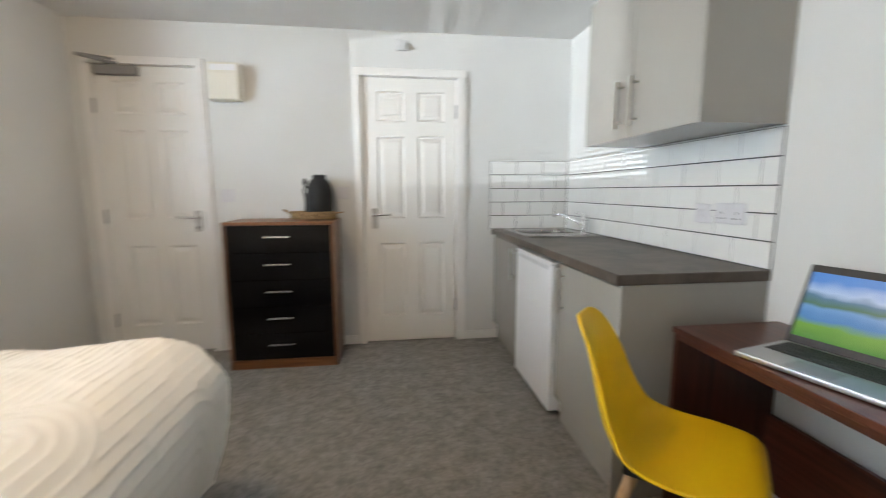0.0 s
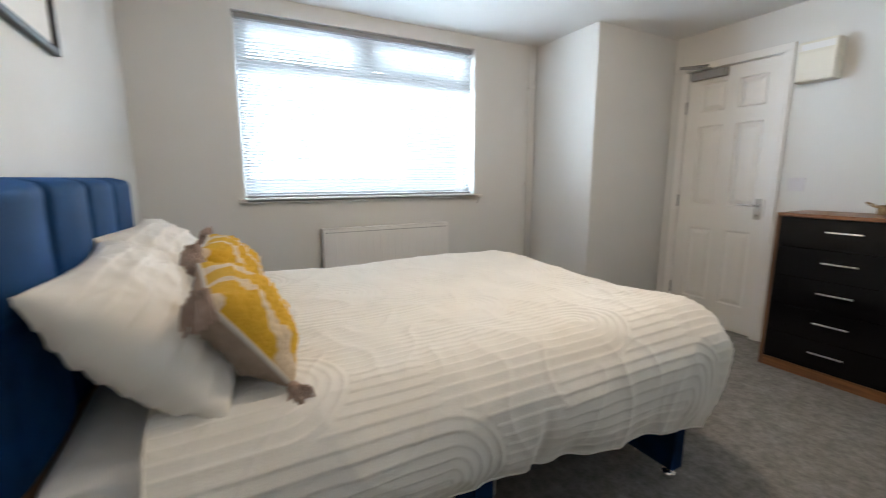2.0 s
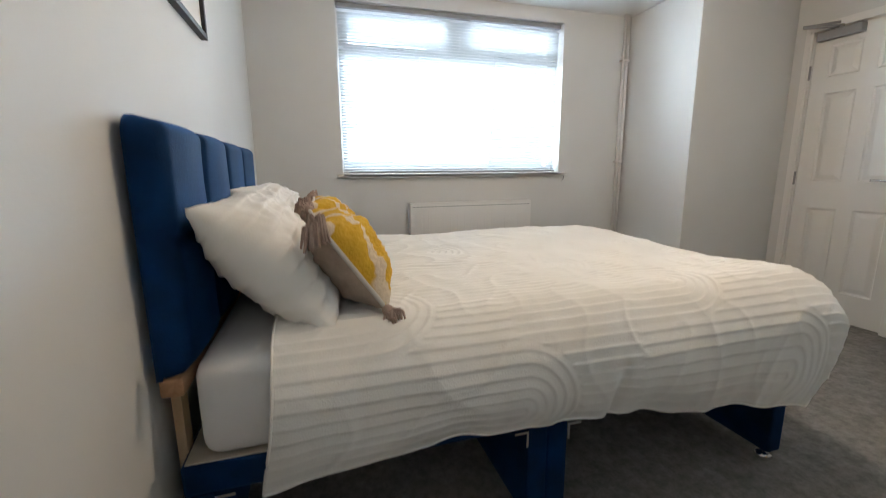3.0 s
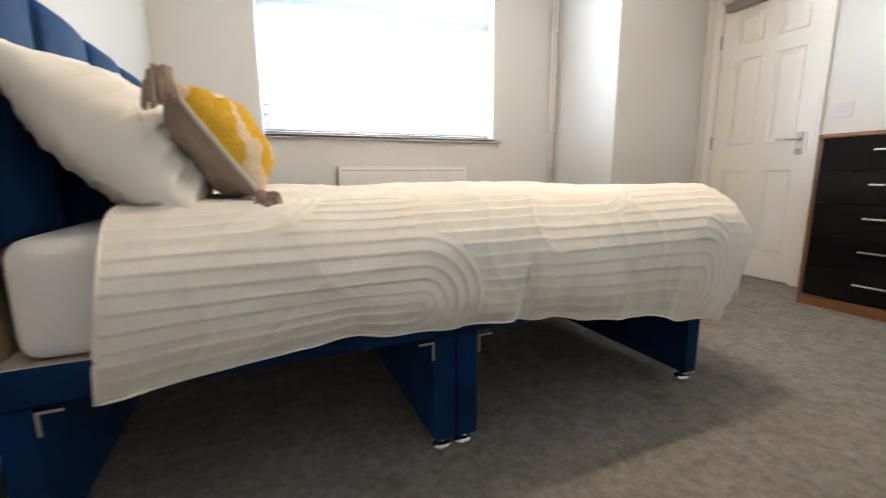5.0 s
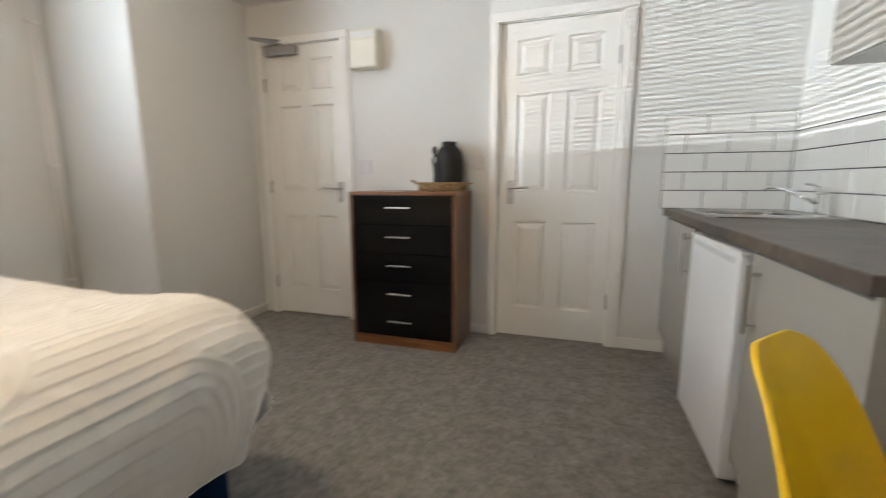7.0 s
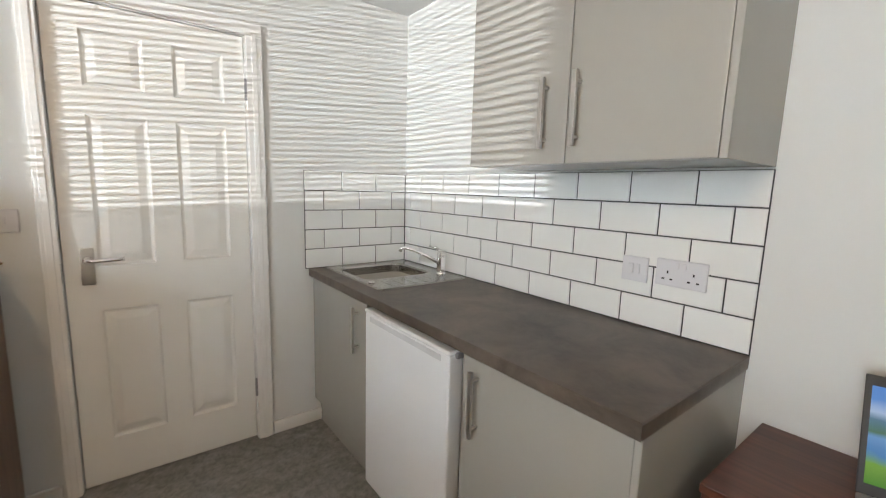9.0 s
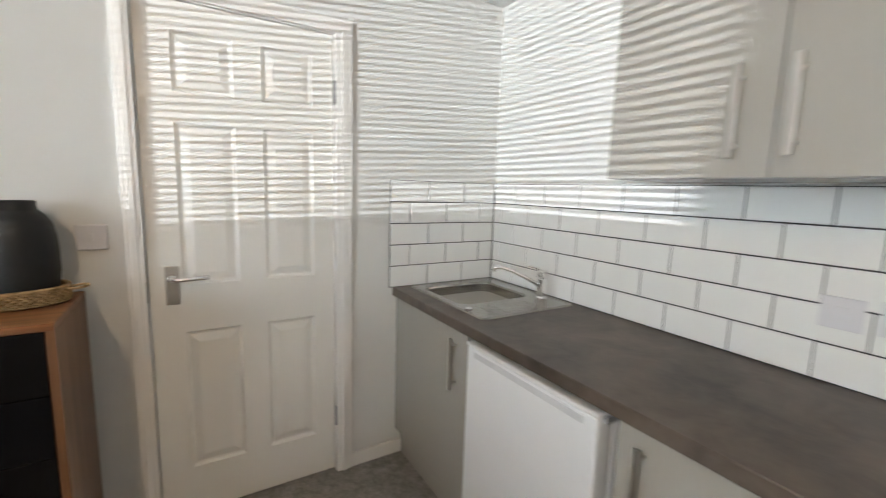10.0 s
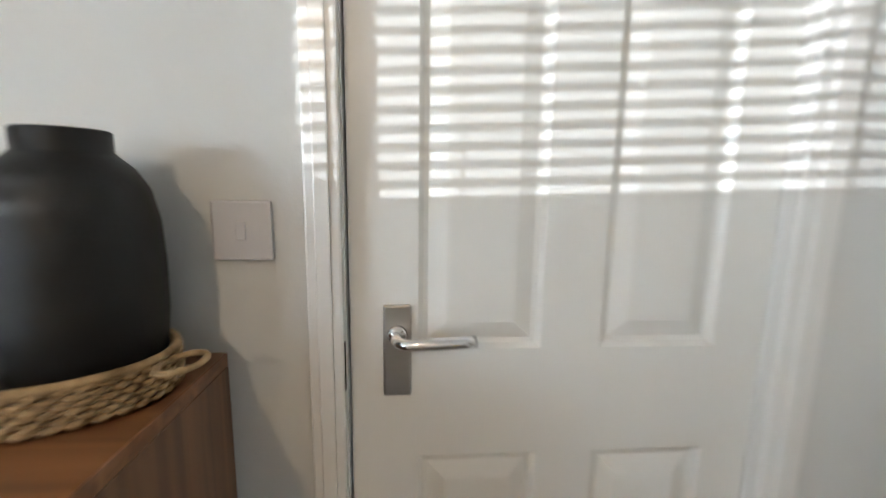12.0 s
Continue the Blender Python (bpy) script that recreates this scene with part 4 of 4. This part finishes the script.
part("slab", bm, M_TOP, wt)

sink = thing("sink", "stainless steel inset sink with ribbed drainer", "sink")
def sink_mesh():
    bm = bmesh.new(); z = WZ + 0.0045
    def ring(x0, x1, y0, y1, zz, r, n=6):
        out = []
        for cx, cy, a0 in ((x1 - r, y1 - r, 0), (x0 + r, y1 - r, 90), (x0 + r, y0 + r, 180), (x1 - r, y0 + r, 270)):
            for k in range(n + 1):
                a = radians(a0 + 90 * k / n); out.append(bm.verts.new((cx + r * math.cos(a), cy + r * math.sin(a), zz)))
        return out
    R = [ring(SX0, SX1, SY0, SY1, WZ + 0.0005, 0.02), ring(SX0 + 0.003, SX1 - 0.003, SY0 + 0.003, SY1 - 0.003, z + 0.002, 0.02), ring(SX0 + 0.014, SX1 - 0.014, SY0 + 0.014, SY1 - 0.014, z - 0.001, 0.018),
         ring(b0, b1, c0, c1, z - 0.001, 0.06), ring(b0 + 0.006, b1 - 0.006, c0 + 0.006, c1 - 0.006, z - 0.01, 0.058), ring(b0 + 0.016, b1 - 0.016, c0 + 0.016, c1 - 0.016, WZ - 0.13, 0.055),
         ring(b0 + 0.045, b1 - 0.045, c0 + 0.045, c1 - 0.045, WZ - 0.152, 0.04)]
    n = len(R[0])
    for a, b in zip(R, R[1:]):
        for k in range(n): bm.faces.new((a[k], a[(k + 1) % n], b[(k + 1) % n], b[k]))
    bm.faces.new(R[-1])
    bmesh.ops.recalc_face_normals(bm, faces=bm.faces)
    for f in bm.faces:
        if abs(f.normal.z) > 0.9 and f.normal.z < 0: f.normal_flip()
    return bm


part("bowl", sink_mesh(), M_SINK, sink)
for i in range(5):
    x = 1.58 + i * 0.062
    part("drainer_rib", box(x, x + 0.016, SY0 + 0.04, c0 - 0.05, WZ + 0.0030, WZ + 0.0044, 0.0006, 1), M_SINK, sink)
part("plug", cyl((1.525, 3.455, WZ + 0.003), (1.525, 3.455, WZ + 0.010), 0.017, 0.013), M_CHROME, sink, "", True)
part("waste", cyl((1.73, 3.69, WZ - 0.1515), (1.73, 3.69, WZ - 0.148), 0.038), M_CHROME, sink, "", True)
tap = thing("tap", "chrome single-lever mixer tap behind the sink", "tap")
tx, ty = 1.957, 3.47
part("tap_body", addbox(addcyl(bmesh.new(), (tx, ty, WZ + 0.003), (tx, ty, WZ + 0.012), 0.027, 0.024, 28), tx - 0.019, tx + 0.019, ty - 0.019, ty + 0.019, WZ + 0.0115, WZ + 0.098, 0.006, 3), M_CHROME, tap)
part("cartridge_cap", box(tx - 0.0205, tx + 0.0205, ty - 0.0205, ty + 0.0205, WZ + 0.101, WZ + 0.136, 0.006, 3), M_CHROME, tap)
part("spout", tube([(tx - 0.012, ty + 0.006, WZ + 0.062), (tx - 0.05, ty + 0.05, WZ + 0.092), (tx - 0.10, ty + 0.105, WZ + 0.122), (tx - 0.135, ty + 0.142, WZ + 0.135), (tx - 0.155, ty + 0.162, WZ + 0.132), (tx - 0.162, ty + 0.168, WZ + 0.115)], 0.0105, 12), M_CHROME, tap, "", True)
part("tap_lever", tube([(tx, ty, WZ + 0.128), (tx - 0.02, ty + 0.025, WZ + 0.145), (tx - 0.045, ty + 0.052, WZ + 0.152)], 0.0075, 10, 0.7), M_CHROME, tap, "", True)

wc = thing("wall_cupboard", "glossy greige double wall cupboard with steel bar handles", "wall cupboard")
UX, UZ0, UZ1, UY0, UY1 = 1.676, 1.459, 2.2, 2.063, 2.94
part("body", box(UX + 0.019, XE - 0.001, UY0 + 0.0185, UY1, UZ0 + 0.001, UZ1), M_CAB, wc)
part("end_panel", box(UX - 0.001, XE - 0.0015, UY0, UY0 + 0.018, UZ0, UZ1, 0.001, 1), M_CAB, wc)
for a, b, hy in ((UY0 + 0.0205, 2.5, 2.462), (2.504, UY1 - 0.002, 2.58)):
    d = part("door", box(UX, UX + 0.018, a, b, UZ0 + 0.002, UZ1 - 0.002, 0.002), M_CAB, wc, "glossy greige door")
    bar_handle(d, UX, hy, 1.507, 1.722)

# ---- desk, laptop, chair ----
DX0, DY0, DY1, DZ = 1.6, 0.95, 2.012, 0.728
desk = thing("desk", "red-brown wooden desk against the kitchen wall", "desk")
part("desktop", box(DX0 - 0.006, XE - 0.002, DY0, DY1, DZ - 0.022, DZ, 0.003), M_MAHOG, desk)
part("front_lip", box(DX0 + 0.004, DX0 + 0.02, DY0 + 0.018, DY1 - 0.018, DZ - 0.045, DZ - 0.0225), M_MAHOG, desk)
for y in (DY0 + 0.004, DY1 - 0.022):
    part("side_panel", box(DX0, XE - 0.004, y, y + 0.018, 0, DZ - 0.0225, 0.0015, 1), M_MAHOG_Z, desk)
part("back_panel", box(XE - 0.03, XE - 0.014, DY0 + 0.0225, DY1 - 0.0225, 0.08, 0.37), M_MAHOG, desk)

lap = thing("laptop", "open silver laptop showing a landscape picture on the desk", "laptop", (1.752, 1.592, DZ), rz=LAPROT)
# own axes: x to the screen's right, y away from the sitter
part("base", box(-0.175, 0.175, -0.125, 0.115, 0.003, 0.019, 0.005), M_SILVER, lap)
part("keyboard", box(-0.155, 0.155, -0.02, 0.095, 0.0192, 0.0205), M_KEYS, lap)
kb = bmesh.new()
for r in range(5):
    for c in range(14):
        addbox(kb, -0.150 + c * 0.0215, -0.150 + c * 0.0215 + 0.018, -0.015 + r * 0.0215, -0.015 + r * 0.0215 + 0.018, 0.0206, 0.0218)
tagged(part("keys", kb, M_KEYS, lap), kind="stuff")
part("touchpad", box(-0.055, 0.055, -0.112, -0.04, 0.0191, 0.0196), mat("touchpad", (0.42, 0.42, 0.43), 0.35, 0.6), lap)
lid = part("lid", box(-0.175, 0.175, -0.004, 0.004, 0, 0.258, 0.003), M_BLACK, lap)
lid.location = (0, 0.118, 0.016); lid.rotation_euler = (radians(-22), 0, 0)


def screen_material():
    m = bpy.data.materials.new("lit_screen"); m.use_nodes = True
    nt = m.node_tree; b = nt.nodes["Principled BSDF"]
    b.inputs["Base Color"].default_value = (0.01, 0.01, 0.01, 1); b.inputs["Roughness"].default_value = 0.2
    tc = nt.nodes.new("ShaderNodeTexCoord"); sp = nt.nodes.new("ShaderNodeSeparateXYZ"); nt.links.new(tc.outputs["Generated"], sp.inputs[0])
    n = nt.nodes.new("ShaderNodeTexNoise"); n.inputs["Scale"].default_value = 4; nt.links.new(tc.outputs["Generated"], n.inputs["Vector"])
    ad = nt.nodes.new("ShaderNodeMath"); ad.operation = "MULTIPLY_ADD"; ad.inputs[1].default_value = 0.22
    nt.links.new(n.outputs["Fac"], ad.inputs[0]); nt.links.new(sp.outputs["Z"], ad.inputs[2])
    r = nt.nodes.new("ShaderNodeValToRGB"); e = r.color_ramp.elements
    e[0].position, e[0].color = 0.1, (0.10, 0.30, 0.03, 1)
    e[1].position, e[1].color = 1.1, (0.12, 0.33, 0.80, 1)
    for p, c in ((0.32, (0.22, 0.45, 0.05, 1)), (0.42, (0.10, 0.28, 0.60, 1)), (0.58, (0.20, 0.42, 0.75, 1)), (0.64, (0.10, 0.22, 0.12, 1)), (0.76, (0.12, 0.25, 0.35, 1)), (0.84, (0.55, 0.70, 0.95, 1))):
        k = e.new(p); k.color = c
    nt.links.new(ad.outputs[0], r.inputs[0]); nt.links.new(r.outputs[0], b.inputs["Emission Color"]); b.inputs["Emission Strength"].default_value = 0.6
    return m


part("screen", box(-0.164, 0.164, -0.0052, -0.0042, 0.024, 0.234), screen_material(), lid, "lit screen with a landscape picture")


def shell_mesh():
    """A moulded seat shell: the sitter looks to +x. v runs from the front lip over the seat and up the back."""
    prof = [(0.235, 0.415), (0.225, 0.438), (0.19, 0.448), (0.10, 0.440), (0.0, 0.428), (-0.09, 0.430), (-0.15, 0.455), (-0.19, 0.510), (-0.215, 0.580), (-0.235, 0.660), (-0.262, 0.745), (-0.285, 0.800), (-0.296, 0.822)]
    wid = [0.165, 0.19, 0.21, 0.225, 0.228, 0.222, 0.212, 0.198, 0.18, 0.158, 0.13, 0.098, 0.055]
    curl = [0.0, 0.0, 0.008, 0.022, 0.035, 0.05, 0.06, 0.062, 0.055, 0.045, 0.032, 0.018, 0.006]
    n = len(prof) - 1
    def cat(L, t):
        i = min(int(t), n - 1); f = t - i
        p0, p1, p2, p3 = L[max(i - 1, 0)], L[i], L[i + 1], L[min(i + 2, n)]
        return 0.5 * (2 * p1 + (p2 - p0) * f + (2 * p0 - 5 * p1 + 4 * p2 - p3) * f * f + (3 * p1 - p0 - 3 * p2 + p3) * f ** 3)
    px, pz = [p[0] for p in prof], [p[1] for p in prof]
    def fn(u, v):
        t = v * n; a = u * 2 - 1
        x, z, w, c = cat(px, t), cat(pz, t), cat(wid, t), cat(curl, t)
        dx, dz = cat(px, min(n, t + 0.05)) - cat(px, max(0, t - 0.05)), cat(pz, min(n, t + 0.05)) - cat(pz, max(0, t - 0.05))
        L = math.hypot(dx, dz); nx, nz = (dz / L, -dx / L)
        k = c * abs(a) ** 2.4
        return Vector((x + nx * k, a * w, z + nz * k))
    bm = grid(40, 60, fn)
    bmesh.ops.recalc_face_normals(bm, faces=bm.faces)
    return bm


chair = thing("desk_chair", "yellow moulded plastic chair with beech legs at the desk", "chair", CHAIR, rz=CHROT)
chair.scale = (0.98, 0.98, 1.01)
sh = part("seat_shell", shell_mesh(), M_YELLOW, chair, "yellow moulded shell", True)
so = sh.modifiers.new("thickness", "SOLIDIFY"); so.thickness = 0.011; so.offset = 0
ss = sh.modifiers.new("smooth", "SUBSURF"); ss.levels = ss.render_levels = 1
part("seat_pad", box(-0.12, 0.13, -0.13, 0.13, 0.395, 0.419, 0.008), M_BLACK, chair, "black mounting plate")
for sx, sy in ((-1, -1), (-1, 1), (1, -1), (1, 1)):
    part("leg", cyl((sx * 0.205, sy * 0.205, 0), (sx * 0.09, sy * 0.10, 0.40), 0.012, 0.018, 16), M_BEECH, chair, "round beech leg", True)
for sy in (-1, 1):
    part("stretcher", tube([(-0.155, sy * 0.155, 0.19), (0.0, sy * 0.115, 0.36), (0.155, sy * 0.155, 0.19)], 0.005, 8), M_BLACK, chair, "black steel stretcher")

# ---- sockets above the worktop ----
FACE_N[0] = 0.009
SO = []
for c in (-0.04, 0.04):
    SO += [(c, -0.004 + 0.006, 0.005, 0.009), (c - 0.013, -0.021, 0.009, 0.005), (c + 0.013, -0.021, 0.009, 0.005)]
faceplate("double_socket", "white double power socket on the tiles", (2.271, 1.12), 0.158, 0.09, "y", [(-0.011, 0.026, 0.013, 0.02), (0.011, 0.026, 0.013, 0.02)], SO)
faceplate("fused_switch", "white fused switch plate on the tiles", (2.424, 1.114), 0.092, 0.088, "y", [(-0.012, 0.002, 0.016, 0.034), (0.012, 0.002, 0.018, 0.034)])

# ---- tiles ----
TZ, TP, TW, GAP, TH = WZ + 0.002, 0.1078, 0.2172, 0.005, 0.0075


def tile_mesh(w, h):
    bm = bmesh.new()
    addbox(bm, 0, w, -TH, 0, 0, h)
    es = [e for e in bm.edges if all(v.co.y < -TH + 1e-6 for v in e.verts)]
    bmesh.ops.bevel(bm, geom=es, offset=0.0015, segments=1, affect="EDGES")
    me = bpy.data.meshes.new("tile"); bm.normal_update(); bm.to_mesh(me); bm.free(); me.materials.append(M_TILE)
    return me


cache = {}
def tile(parent, w, h, m):
    k = (round(w, 4), round(h, 4))
    if k not in cache: cache[k] = tile_mesh(*k)
    o = new("tile", cache[k]); o.parent = parent; o.matrix_basis = m
    return o


sp_n = structure("splashback_north", box(1.38, XE - 0.001, YN - 0.005, YN - 0.0002, WZ + 0.0005, TZ + 5 * TP), M_GROUT, "white metro tile splashback with dark grout behind the sink", "splashback")
sp_e = structure("splashback_east", box(XE - 0.005, XE - 0.0002, KY0, YN - 0.0055, WZ + 0.0005, TZ + 5 * TP), M_GROUT, "white metro tile splashback with dark grout above the worktop", "splashback")
for r in range(5):
    z = TZ + r * TP
    x = 1.38 if r % 2 == 0 else 1.38 - TW / 2
    while x < XE - 0.012:
        a, b = max(x, 1.38) + GAP / 2, min(x + TW, XE - 0.009) - GAP / 2
        if b - a > 0.01: tile(sp_n, b - a, TP - GAP, Matrix.Translation((a, YN - 0.0015, z + GAP / 2)))
        x += TW
    y = (2.254 - TW) if r % 2 == 0 else (2.254 - TW * 1.5)
    while y < YN - 0.012:
        a, b = max(y, KY0) + GAP / 2, min(y + TW, YN - 0.010) - GAP / 2
        if b - a > 0.01: tile(sp_e, b - a, TP - GAP, Matrix.Translation((XE - 0.0015, b, z + GAP / 2)) @ Matrix.Rotation(-math.pi / 2, 4, "Z"))
        y += TW
